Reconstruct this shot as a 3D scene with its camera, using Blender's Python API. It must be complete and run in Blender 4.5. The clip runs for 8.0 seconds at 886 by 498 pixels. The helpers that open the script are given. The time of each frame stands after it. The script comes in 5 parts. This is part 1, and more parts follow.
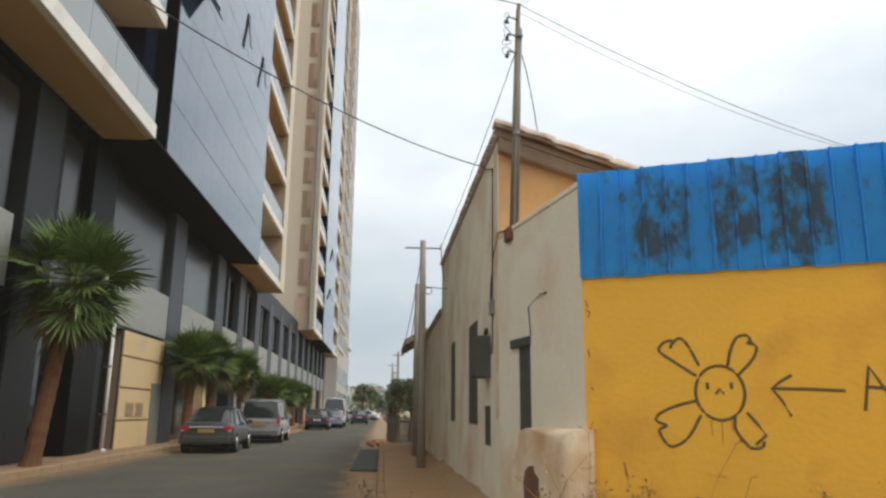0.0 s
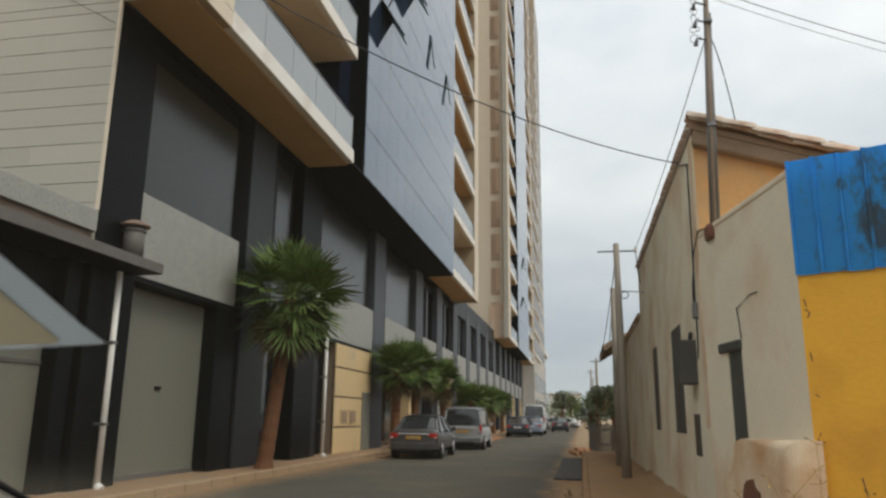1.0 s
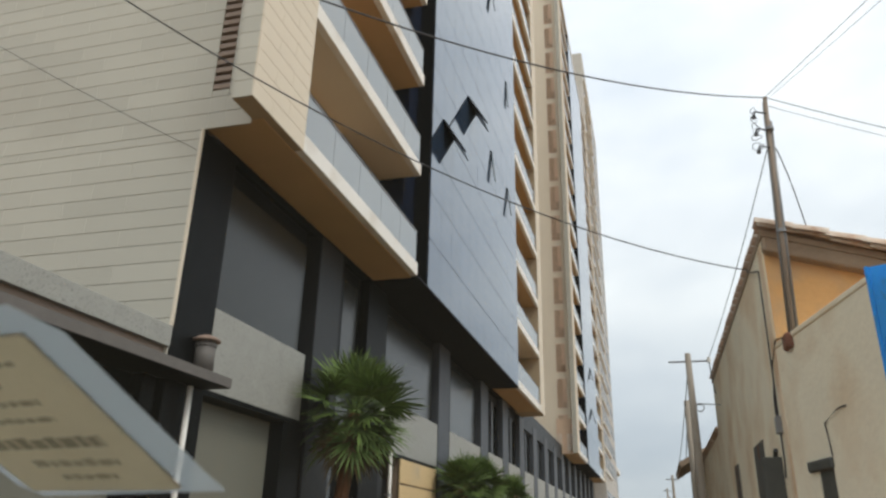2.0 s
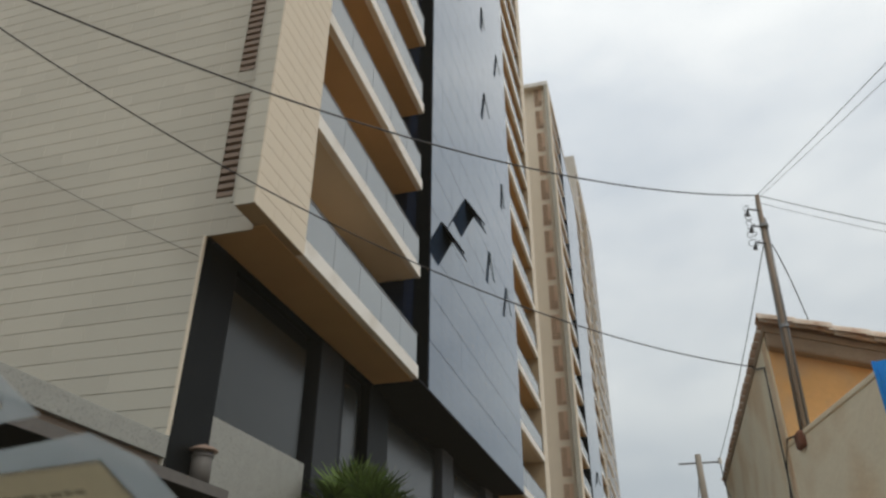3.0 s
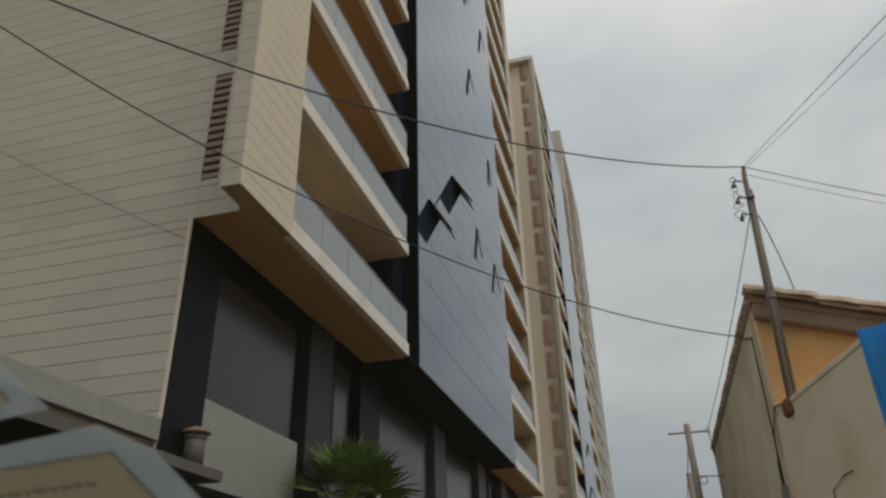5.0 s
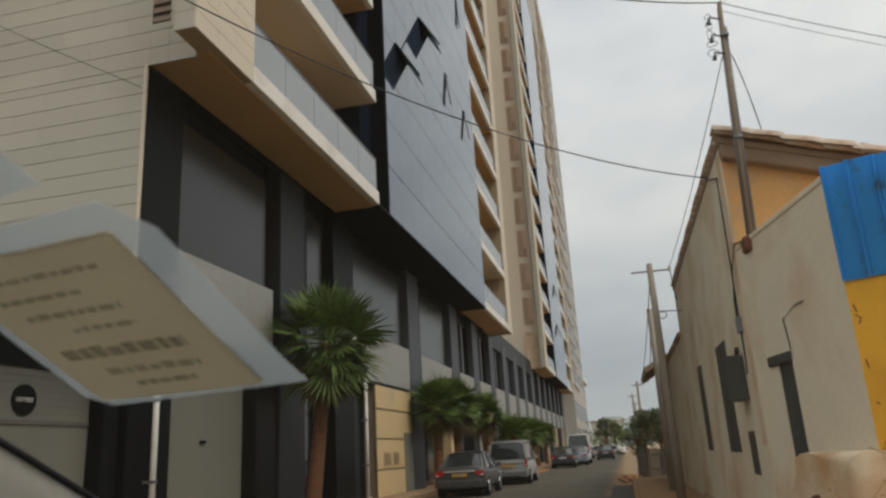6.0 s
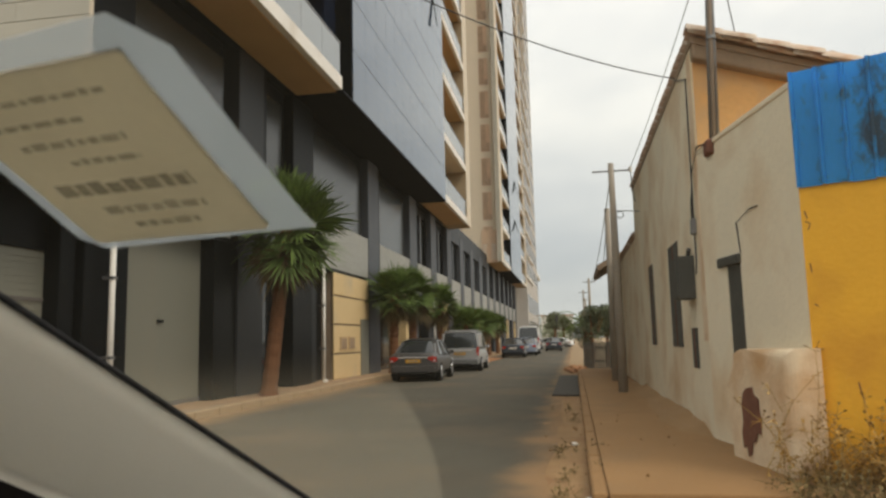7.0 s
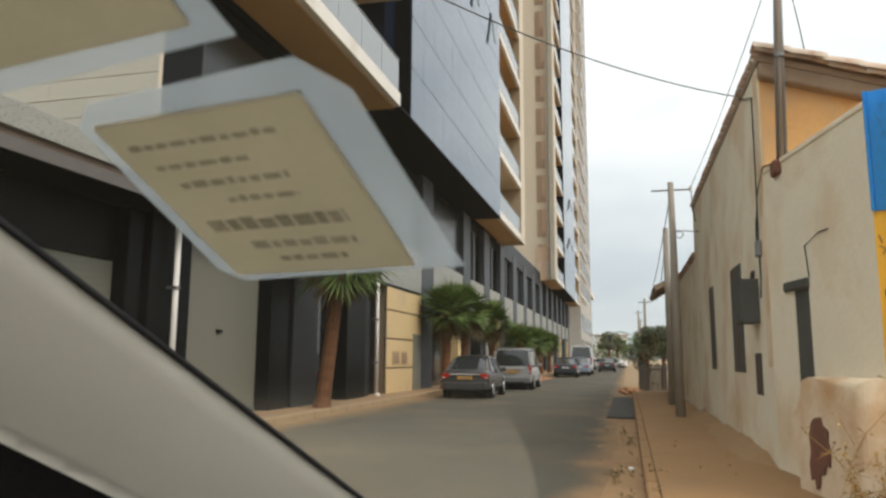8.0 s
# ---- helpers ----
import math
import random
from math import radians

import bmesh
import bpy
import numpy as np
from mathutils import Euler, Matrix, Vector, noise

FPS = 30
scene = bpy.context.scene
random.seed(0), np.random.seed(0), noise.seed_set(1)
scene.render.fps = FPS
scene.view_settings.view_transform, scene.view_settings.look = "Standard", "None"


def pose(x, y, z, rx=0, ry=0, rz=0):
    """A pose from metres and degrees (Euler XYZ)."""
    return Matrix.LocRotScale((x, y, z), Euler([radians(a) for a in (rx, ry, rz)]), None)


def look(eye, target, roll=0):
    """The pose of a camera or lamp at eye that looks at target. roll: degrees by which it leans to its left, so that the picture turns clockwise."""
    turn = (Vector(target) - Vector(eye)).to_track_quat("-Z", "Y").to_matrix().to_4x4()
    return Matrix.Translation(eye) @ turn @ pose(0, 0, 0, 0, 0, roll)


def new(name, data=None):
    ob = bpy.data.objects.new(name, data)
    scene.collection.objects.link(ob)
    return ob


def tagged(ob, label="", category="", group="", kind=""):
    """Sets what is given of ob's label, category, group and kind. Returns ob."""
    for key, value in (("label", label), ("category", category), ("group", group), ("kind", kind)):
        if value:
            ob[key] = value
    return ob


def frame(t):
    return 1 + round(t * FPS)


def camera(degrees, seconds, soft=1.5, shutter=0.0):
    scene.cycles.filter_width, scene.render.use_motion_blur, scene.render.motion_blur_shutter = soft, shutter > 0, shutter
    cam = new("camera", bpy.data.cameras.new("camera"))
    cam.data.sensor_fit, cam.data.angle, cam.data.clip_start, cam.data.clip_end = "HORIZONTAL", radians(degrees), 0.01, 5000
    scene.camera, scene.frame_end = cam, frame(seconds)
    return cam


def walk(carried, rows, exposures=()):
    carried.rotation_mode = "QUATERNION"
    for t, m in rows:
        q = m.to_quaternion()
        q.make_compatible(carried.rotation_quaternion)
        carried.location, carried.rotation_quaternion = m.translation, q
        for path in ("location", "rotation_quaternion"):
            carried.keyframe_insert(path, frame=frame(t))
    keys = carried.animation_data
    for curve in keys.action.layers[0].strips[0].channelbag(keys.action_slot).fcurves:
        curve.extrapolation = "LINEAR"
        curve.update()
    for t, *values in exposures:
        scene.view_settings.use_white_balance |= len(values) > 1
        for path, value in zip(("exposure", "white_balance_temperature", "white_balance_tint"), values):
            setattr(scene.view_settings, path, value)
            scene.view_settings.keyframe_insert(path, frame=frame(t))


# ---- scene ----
# A street seen from the driver's seat of a parked car; +y runs along the street.
cam = camera(62.6, 8.0, soft=2.6)
# a small phone lens focused on the street: what is near the eye goes soft
cam.data.dof.use_dof, cam.data.dof.focus_distance, cam.data.dof.aperture_fstop = True, 24.0, 13.0
walk(cam, [
    (0.0, pose(0.080, 0.021, 1.387, 102.58, -0.47, -4.74)),
    (0.5, pose(0.070, 0.022, 1.393, 101.96, -0.72, 1.93)),
    (1.0, pose(0.060, 0.025, 1.400, 102.99, -0.57, 10.49)),
    (1.5, pose(0.045, 0.018, 1.405, 104.03, -0.42, 14.13)),
    (2.0, pose(0.035, 0.010, 1.415, 111.59, -1.22, 15.42)),
    (2.2, pose(0.031, 0.006, 1.416, 113.74, -1.64, 16.33)),
    (3.3, pose(0.004, -0.022, 1.417, 121.83, 0.07, 15.83)),
    (3.5, pose(0.002, -0.026, 1.417, 123.93, 0.02, 16.34)),
    (4.0, pose(0.004, -0.031, 1.427, 129.56, -1.65, 19.01)),
    (4.5, pose(0.002, -0.027, 1.419, 127.39, -0.74, 17.82)),
    (5.0, pose(0.000, -0.015, 1.421, 117.73, 1.30, 15.53)),
    (5.2, pose(-0.003, -0.012, 1.418, 115.81, 1.93, 15.44)),
    (6.3, pose(-0.026, 0.003, 1.385, 102.99, 3.09, 12.94)),
    (6.5, pose(-0.030, 0.004, 1.381, 101.87, 2.73, 12.57)),
    (7.0, pose(-0.050, 0.004, 1.374, 97.21, 1.36, 10.10)),
    (7.5, pose(-0.075, 0.002, 1.375, 95.90, -0.17, 9.22)),
    (8.0, pose(-0.100, 0.000, 1.388, 98.50, -0.32, 14.05)),
], exposures=[(0.0, 0.25, 6340, 6.7), (0.3, 0.0, 6490, 6.7), (0.5, -0.1, 6490, 6.7), (1.0, 0.0, 6490, 6.7), (1.5, 0.12, 6490, 6.7), (2.0, 0.18, 6340, 6.7), (3.5, -0.62, 6440, 6.7), (4.5, -0.82, 6490, 6.7), (5.0, -0.76, 6590, 6.7), (6.5, -0.06, 6890, 7.7), (7.0, 0.16, 7140, 7.7), (7.5, 0.4, 7240, 7.7), (8.0, 0.4, 6640, 6.7)])

# ---- overcast sky and a veiled sun ----
SUN_EL, SUN_AZ = radians(52), radians(118)
world = bpy.data.worlds.new("overcast_sky")
scene.world = world
world.use_nodes = True
wn, wl = world.node_tree.nodes, world.node_tree.links
wn.clear()
sky = wn.new("ShaderNodeTexSky")
sky.sky_type, sky.sun_disc = "NISHITA", False
sky.sun_elevation, sky.sun_rotation = SUN_EL, SUN_AZ
sky.dust_density, sky.air_density = 4.0, 1.0
wco = wn.new("ShaderNodeTexCoord")
wmap = wn.new("ShaderNodeMapping")
wmap.inputs["Scale"].default_value = (1.0, 1.0, 2.2)
wnoise = wn.new("ShaderNodeTexNoise")
wnoise.inputs["Scale"].default_value, wnoise.inputs["Detail"].default_value = 2.6, 7
wramp = wn.new("ShaderNodeValToRGB")
wramp.color_ramp.elements[0].position, wramp.color_ramp.elements[0].color = 0.30, (7.6, 8.1, 8.9, 1)
wramp.color_ramp.elements[1].position, wramp.color_ramp.elements[1].color = 0.68, (12.0, 12.0, 12.0, 1)
wmix = wn.new("ShaderNodeMix")
wmix.data_type = "RGBA"
wmix.inputs[0].default_value = 0.86
wbg = wn.new("ShaderNodeBackground")
wbg.inputs["Strength"].default_value = 0.1
wout = wn.new("ShaderNodeOutputWorld")
wl.new(wco.outputs["Generated"], wmap.inputs["Vector"])
wl.new(wmap.outputs["Vector"], wnoise.inputs["Vector"])
wl.new(wnoise.outputs["Fac"], wramp.inputs["Fac"])
wl.new(sky.outputs["Color"], wmix.inputs[6])
wl.new(wramp.outputs["Color"], wmix.inputs[7])
# an overcast sky is brighter towards the zenith than at the horizon
wsep, wgrad, wmul = wn.new("ShaderNodeSeparateXYZ"), wn.new("ShaderNodeValToRGB"), wn.new("ShaderNodeMix")
wgrad.color_ramp.elements[0].position, wgrad.color_ramp.elements[0].color = 0.0, (0.54, 0.57, 0.58, 1)
wgrad.color_ramp.elements[1].position, wgrad.color_ramp.elements[1].color = 1.0, (1.42, 1.40, 1.38, 1)
wmul.data_type, wmul.blend_type = "RGBA", "MULTIPLY"
wmul.inputs[0].default_value = 1.0
wl.new(wco.outputs["Generated"], wsep.inputs[0])
wl.new(wsep.outputs["Z"], wgrad.inputs["Fac"])
wl.new(wmix.outputs[2], wmul.inputs[6])
wl.new(wgrad.outputs["Color"], wmul.inputs[7])
wl.new(wmul.outputs[2], wbg.inputs["Color"])
wl.new(wbg.outputs["Background"], wout.inputs["Surface"])

sun_data = bpy.data.lights.new("sun", "SUN")
sun_data.energy, sun_data.angle, sun_data.color = 1.0, radians(20), (1.0, 0.95, 0.87)
sun = new("sun", sun_data)
sun.matrix_world = look((0, 0, 60), (-60 * math.cos(SUN_EL) * math.sin(radians(62)), 60 * math.cos(SUN_EL) * math.cos(radians(62)), 60 - 60 * math.sin(SUN_EL)))


# ---- materials ----
def stuff(name, colour, rough=0.8, var=0.25, scale=3.0, fine=40.0, bump=0.15, metal=0.0, ior=1.45, stain=None, stain_at=(0.55, 0.7), stain_scale=1.2, rnd=0.0, stretch=(1, 1, 1), island=False, placed=False, sheen=None):
    """A node material: base colour varied at two scales, bump, and patches of a second colour where stain is given."""
    m = bpy.data.materials.new(name)
    m.use_nodes = True
    n, l = m.node_tree.nodes, m.node_tree.links
    b = n["Principled BSDF"]
    b.inputs["Roughness"].default_value, b.inputs["Metallic"].default_value, b.inputs["IOR"].default_value = rough, metal, ior
    if sheen:
        b.inputs["Specular Tint"].default_value = (*sheen, 1)
    co = n.new("ShaderNodeTexCoord")
    mp = n.new("ShaderNodeMapping")
    mp.inputs["Scale"].default_value = stretch
    place = n.new("ShaderNodeNewGeometry").outputs["Position"] if placed else co.outputs["Object"]
    l.new(place, mp.inputs["Vector"])

    def tex(s, d):
        t = n.new("ShaderNodeTexNoise")
        t.inputs["Scale"].default_value, t.inputs["Detail"].default_value = s, d
        l.new(mp.outputs["Vector"], t.inputs["Vector"])
        return t

    def mixed(a, c2, fac, kind="MIX"):
        x = n.new("ShaderNodeMix")
        x.data_type, x.blend_type = "RGBA", kind
        for sock, v in ((x.inputs[6], a), (x.inputs[7], c2), (x.inputs[0], fac)):
            if isinstance(v, (int, float)):
                sock.default_value = v
            elif isinstance(v, tuple):
                sock.default_value = (*v, 1)
            else:
                l.new(v, sock)
        return x.outputs[2]

    big, small = tex(scale, 5), tex(fine, 4)
    lo, hi = tuple(c * (1 - var) for c in colour), tuple(min(1, c * (1 + var)) for c in colour)
    col = mixed(lo, hi, big.outputs["Fac"])
    grey = n.new("ShaderNodeMapRange")
    grey.inputs[3].default_value, grey.inputs[4].default_value = 1 - var * 0.6, 1 + var * 0.6
    l.new(small.outputs["Fac"], grey.inputs[0])
    col = mixed(col, grey.outputs[0], 1.0, "MULTIPLY")
    if rnd:
        info = n.new("ShaderNodeNewGeometry" if island else "ShaderNodeObjectInfo")
        r = n.new("ShaderNodeMapRange")
        r.inputs[3].default_value, r.inputs[4].default_value = 1 - rnd, 1 + rnd
        l.new(info.outputs["Random Per Island" if island else "Random"], r.inputs[0])
        col = mixed(col, r.outputs[0], 1.0, "MULTIPLY")
    if stain:
        st = tex(stain_scale, 6)
        ramp = n.new("ShaderNodeMapRange")
        ramp.inputs[1].default_value, ramp.inputs[2].default_value = stain_at
        l.new(st.outputs["Fac"], ramp.inputs[0])
        col = mixed(col, stain, ramp.outputs[0])
    l.new(col, b.inputs["Base Color"])
    if bump:
        bp = n.new("ShaderNodeBump")
        bp.inputs["Strength"].default_value, bp.inputs["Distance"].default_value = bump, 0.02
        l.new(small.outputs["Fac"], bp.inputs["Height"])
        l.new(bp.outputs["Normal"], b.inputs["Normal"])
    return m


def clear_pane(name, tint, gloss_rough, through_share):
    """A thin pane: partly see-through, partly a dark mirror."""
    m = bpy.data.materials.new(name)
    m.use_nodes = True
    n, l = m.node_tree.nodes, m.node_tree.links
    b = n["Principled BSDF"]
    b.inputs["Base Color"].default_value, b.inputs["Roughness"].default_value = (*tint, 1), gloss_rough
    b.inputs["Alpha"].default_value = 1 - through_share
    return m


ASPHALT = stuff("asphalt", (0.074, 0.067, 0.049), 0.9, 0.3, 0.6, 120, 0.25, stain=(0.14, 0.10, 0.062), stain_at=(0.47, 0.82), stain_scale=0.35)
SAND = stuff("sandy_soil", (0.31, 0.19, 0.092), 0.95, 0.3, 0.8, 60, 0.4, stain=(0.25, 0.13, 0.06), stain_scale=0.9)
FARLAND = stuff("dry_land", (0.30, 0.21, 0.12), 0.95, 0.3, 0.05, 3, 0.2)


def dusted(m, colour, bands):
    """Loose soil lying over a surface in ragged bands (x where it ends, x where it is full)."""
    n, l = m.node_tree.nodes, m.node_tree.links
    b = n["Principled BSDF"]
    pos, sep = n.new("ShaderNodeNewGeometry"), n.new("ShaderNodeSeparateXYZ")
    l.new(pos.outputs["Position"], sep.inputs[0])
    nz = n.new("ShaderNodeTexNoise")
    nz.inputs["Scale"].default_value, nz.inputs["Detail"].default_value = 0.9, 8
    l.new(pos.outputs["Position"], nz.inputs["Vector"])
    wob = n.new("ShaderNodeMapRange")
    wob.inputs[3].default_value, wob.inputs[4].default_value = -0.5, 0.5
    l.new(nz.outputs["Fac"], wob.inputs[0])
    shifted = n.new("ShaderNodeMath")
    l.new(sep.outputs["X"], shifted.inputs[0])
    l.new(wob.outputs[0], shifted.inputs[1])
    col = b.inputs["Base Color"].links[0].from_socket
    for x0, x1, most in bands:
        r = n.new("ShaderNodeMapRange")
        r.interpolation_type = "SMOOTHSTEP"
        r.inputs[1].default_value, r.inputs[2].default_value, r.inputs[4].default_value = x0, x1, most
        l.new(shifted.outputs[0], r.inputs[0])
        mx = n.new("ShaderNodeMix")
        mx.data_type = "RGBA"
        l.new(r.outputs[0], mx.inputs[0])
        l.new(col, mx.inputs[6])
        mx.inputs[7].default_value = (*colour, 1)
        col = mx.outputs[2]
    l.new(col, b.inputs["Base Color"])


dusted(ASPHALT, (0.30, 0.175, 0.08), [(-0.95, -0.25, 0.85), (-6.1, -7.2, 0.75)])
PATCH = stuff("fresh_asphalt", (0.045, 0.041, 0.035), 0.85, 0.3, 2, 90, 0.2)
PAVING = stuff("dusty_paving", (0.30, 0.19, 0.105), 0.9, 0.25, 0.9, 50, 0.25, stain=(0.24, 0.205, 0.16), stain_scale=0.6)
CONCRETE = stuff("dusty_concrete", (0.285, 0.162, 0.068), 0.9, 0.2, 0.7, 50, 0.25, stain=(0.25, 0.15, 0.07), stain_scale=1.0)
KERB = stuff("kerb_stone", (0.35, 0.245, 0.14), 0.9, 0.25, 2, 60, 0.3)
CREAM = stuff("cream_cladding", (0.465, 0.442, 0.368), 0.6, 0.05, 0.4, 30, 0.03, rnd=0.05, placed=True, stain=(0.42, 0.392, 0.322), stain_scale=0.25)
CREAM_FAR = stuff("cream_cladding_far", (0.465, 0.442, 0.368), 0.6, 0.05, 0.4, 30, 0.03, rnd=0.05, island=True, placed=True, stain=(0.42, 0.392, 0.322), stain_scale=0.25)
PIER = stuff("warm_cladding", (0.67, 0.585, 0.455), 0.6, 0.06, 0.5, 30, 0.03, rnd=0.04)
JOINTSOFT = stuff("warm_joint", (0.40, 0.31, 0.20), 0.9, 0.15)
JOINT = stuff("dark_joint", (0.22, 0.16, 0.11), 0.9, 0.2)
BEIGE = stuff("beige_render", (0.66, 0.48, 0.25), 0.8, 0.08, 0.6, 40, 0.1, stain=(0.5, 0.40, 0.26), stain_scale=0.5)
# greyish cream render of the far buildings, cooled in colour for haze
PALEWALL = stuff("pale_hazed_render", (0.50, 0.47, 0.43), 0.8, 0.06, 0.3, 20, 0.05, stain=(0.44, 0.41, 0.35), stain_scale=0.1)
CAPGREY = stuff("dull_dark_metal", (0.125, 0.112, 0.10), 0.6, 0.2, 4, 40, 0.1)
WHITE = stuff("white_render", (0.78, 0.75, 0.69), 0.6, 0.06, 0.8, 40, 0.05, stain=(0.62, 0.57, 0.49), stain_scale=0.7)
SOFFIT = stuff("ochre_soffit", (0.50, 0.33, 0.165), 0.75, 0.12, 0.8, 30, 0.05)
BRICKRED = stuff("terracotta_wall", (0.50, 0.34, 0.19), 0.8, 0.12, 0.8, 30, 0.05)
BLACK = stuff("black_granite", (0.006, 0.007, 0.008), 0.4, 0.3, 1.5, 60, 0.05, ior=1.16)
STEELGREY = stuff("steel_grey_granite", (0.060, 0.066, 0.076), 0.5, 0.2, 1.5, 90, 0.05, ior=1.35)
FLATBLACK = stuff("flat_black_bar", (0.006, 0.007, 0.009), 1.0, 0.2, bump=0.0, ior=1.01)
# open panes: the dark of their undersides is put into this teal
VENTGLASS = stuff("shaded_teal_pane", (0.016, 0.045, 0.060), 0.3, 0.2, bump=0.0, ior=1.25)
DARKGREY = stuff("grey_granite", (0.018, 0.020, 0.023), 0.5, 0.2, 1.5, 90, 0.05, ior=1.35)
TERRAZZO = stuff("speckled_granite", (0.32, 0.315, 0.28), 0.55, 0.14, 3, 34, 0.06, stain=(0.22, 0.215, 0.19), stain_at=(0.56, 0.66), stain_scale=22)
GLASS = stuff("blue_tinted_glass", (0.026, 0.042, 0.072), 0.06, 0.15, 0.4, 2, 0.0, ior=2.15, rnd=0.16, sheen=(0.70, 0.83, 1.0))
GLASS_FAR = stuff("blue_tinted_glass_far", (0.026, 0.042, 0.072), 0.06, 0.15, 0.4, 2, 0.0, ior=2.15, rnd=0.16, island=True, sheen=(0.70, 0.83, 1.0))
SHOPGLASS = stuff("grey_window_glass", (0.026, 0.027, 0.023), 0.22, 0.15, 0.4, 3, 0.0, ior=1.5)
NAVYGLASS = stuff("navy_recess_glass", (0.010, 0.016, 0.034), 0.12, 0.2, 0.5, 3, 0.0, ior=1.3)
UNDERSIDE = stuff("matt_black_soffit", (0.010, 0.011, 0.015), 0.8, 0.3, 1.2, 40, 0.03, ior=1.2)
SHADE = stuff("pale_window_shutter", (0.60, 0.52, 0.41), 0.8, 0.06, 1.5, 30, 0.03)
# Warm cladding with extra light put into its colour for the far side wall.
PIER_LIGHTENED = stuff("lightened_warm_cladding", (0.80, 0.69, 0.53), 0.6, 0.05, 0.5, 30, 0.03)
SLATTAN = stuff("tan_louvre_frame", (0.74, 0.53, 0.36), 0.7, 0.1, 1.5, 30, 0.03)
DARKGLASS = stuff("dark_window_glass", (0.012, 0.013, 0.015), 0.08, 0.2, 0.5, 3, 0.0)
RAILGLASS = clear_pane("balcony_glass", (0.36, 0.40, 0.43), 0.08, 0.22)
METAL = stuff("grey_metal", (0.22, 0.22, 0.22), 0.4, 0.15, 4, 60, 0.05, metal=0.6)
SHUTTER = stuff("roller_shutter", (0.185, 0.183, 0.148), 0.55, 0.1, 0.8, 30, 0.05, stain=(0.20, 0.19, 0.15), stain_scale=0.7)
SLATBROWN = stuff("weathered_brown_slat", (0.36, 0.26, 0.185), 0.7, 0.12, 3, 40, 0.03)
LOUVRE = stuff("brown_louvre", (0.26, 0.19, 0.14), 0.6, 0.15, 3, 40, 0.05)
PLASTER = stuff("stained_plaster", (0.80, 0.725, 0.555), 0.92, 0.12, 0.9, 18, 0.3, stain=(0.60, 0.42, 0.235), stain_at=(0.45, 0.78), stain_scale=0.85)
PEACH = stuff("peach_plaster", (0.74, 0.42, 0.165), 0.92, 0.14, 1.2, 18, 0.3, stain=(0.54, 0.37, 0.22), stain_at=(0.48, 0.75), stain_scale=1.6)
ORANGEPLASTER = stuff("orange_stained_plaster", (0.74, 0.60, 0.42), 0.92, 0.14, 1.5, 18, 0.35, stain=(0.56, 0.34, 0.17), stain_at=(0.45, 0.7), stain_scale=1.8)
YELLOW = stuff("yellow_paint", (0.8, 0.42, 0.035), 0.75, 0.10, 1.0, 22, 0.22, stain=(0.58, 0.27, 0.028), stain_at=(0.5, 0.74), stain_scale=1.1)
BLUE = stuff("blue_sheet_metal", (0.04, 0.41, 0.92), 0.5, 0.14, 2, 30, 0.06, placed=True)


def scraped(m, colour, origin, along, fields):
    """Flaked paint in a few fields (start, end, bottom, top) along a wall, broken up finely."""
    n, l = m.node_tree.nodes, m.node_tree.links
    b = n["Principled BSDF"]
    pos = n.new("ShaderNodeNewGeometry")

    def calc(op, x, y):
        k = n.new("ShaderNodeMath")
        k.operation = op
        for sock, v in zip(k.inputs, (x, y)):
            if isinstance(v, float):
                sock.default_value = v
            else:
                l.new(v, sock)
        return k.outputs[0]

    def rise(v, lo, hi):
        k = n.new("ShaderNodeMapRange")
        k.inputs[1].default_value, k.inputs[2].default_value = lo, hi
        l.new(v, k.inputs[0])
        return k.outputs[0]

    dot = n.new("ShaderNodeVectorMath")
    dot.operation = "DOT_PRODUCT"
    l.new(pos.outputs["Position"], dot.inputs[0])
    dot.inputs[1].default_value = along
    s = calc("SUBTRACT", dot.outputs["Value"], float(Vector(origin).dot(Vector(along))))
    sep = n.new("ShaderNodeSeparateXYZ")
    l.new(pos.outputs["Position"], sep.inputs[0])
    mask = None
    for s0, s1, z0, z1 in fields:
        f = calc("MULTIPLY", calc("MULTIPLY", rise(s, s0 - 0.03, s0 + 0.03), rise(s, s1 + 0.03, s1 - 0.03)), calc("MULTIPLY", rise(sep.outputs["Z"], z0 - 0.1, z0 + 0.2), rise(sep.outputs["Z"], z1 + 0.1, z1 - 0.2)))
        mask = f if mask is None else calc("MAXIMUM", mask, f)
    mp = n.new("ShaderNodeMapping")
    mp.inputs["Scale"].default_value = (1.5, 1.5, 0.9)
    l.new(pos.outputs["Position"], mp.inputs["Vector"])
    nz = n.new("ShaderNodeTexNoise")
    nz.inputs["Scale"].default_value, nz.inputs["Detail"].default_value, nz.inputs["Roughness"].default_value = 5.0, 9, 0.68
    l.new(mp.outputs["Vector"], nz.inputs["Vector"])
    fac = rise(calc("ADD", nz.outputs["Fac"], calc("MULTIPLY", mask, 0.18)), 0.56, 0.74)
    mx = n.new("ShaderNodeMix")
    mx.data_type = "RGBA"
    l.new(fac, mx.inputs[0])
    l.new(b.inputs["Base Color"].links[0].from_socket, mx.inputs[6])
    mx.inputs[7].default_value = (*colour, 1)
    l.new(mx.outputs[2], b.inputs["Base Color"])
    l.new(calc("ADD", calc("MULTIPLY", fac, 0.35), 0.5), b.inputs["Roughness"])


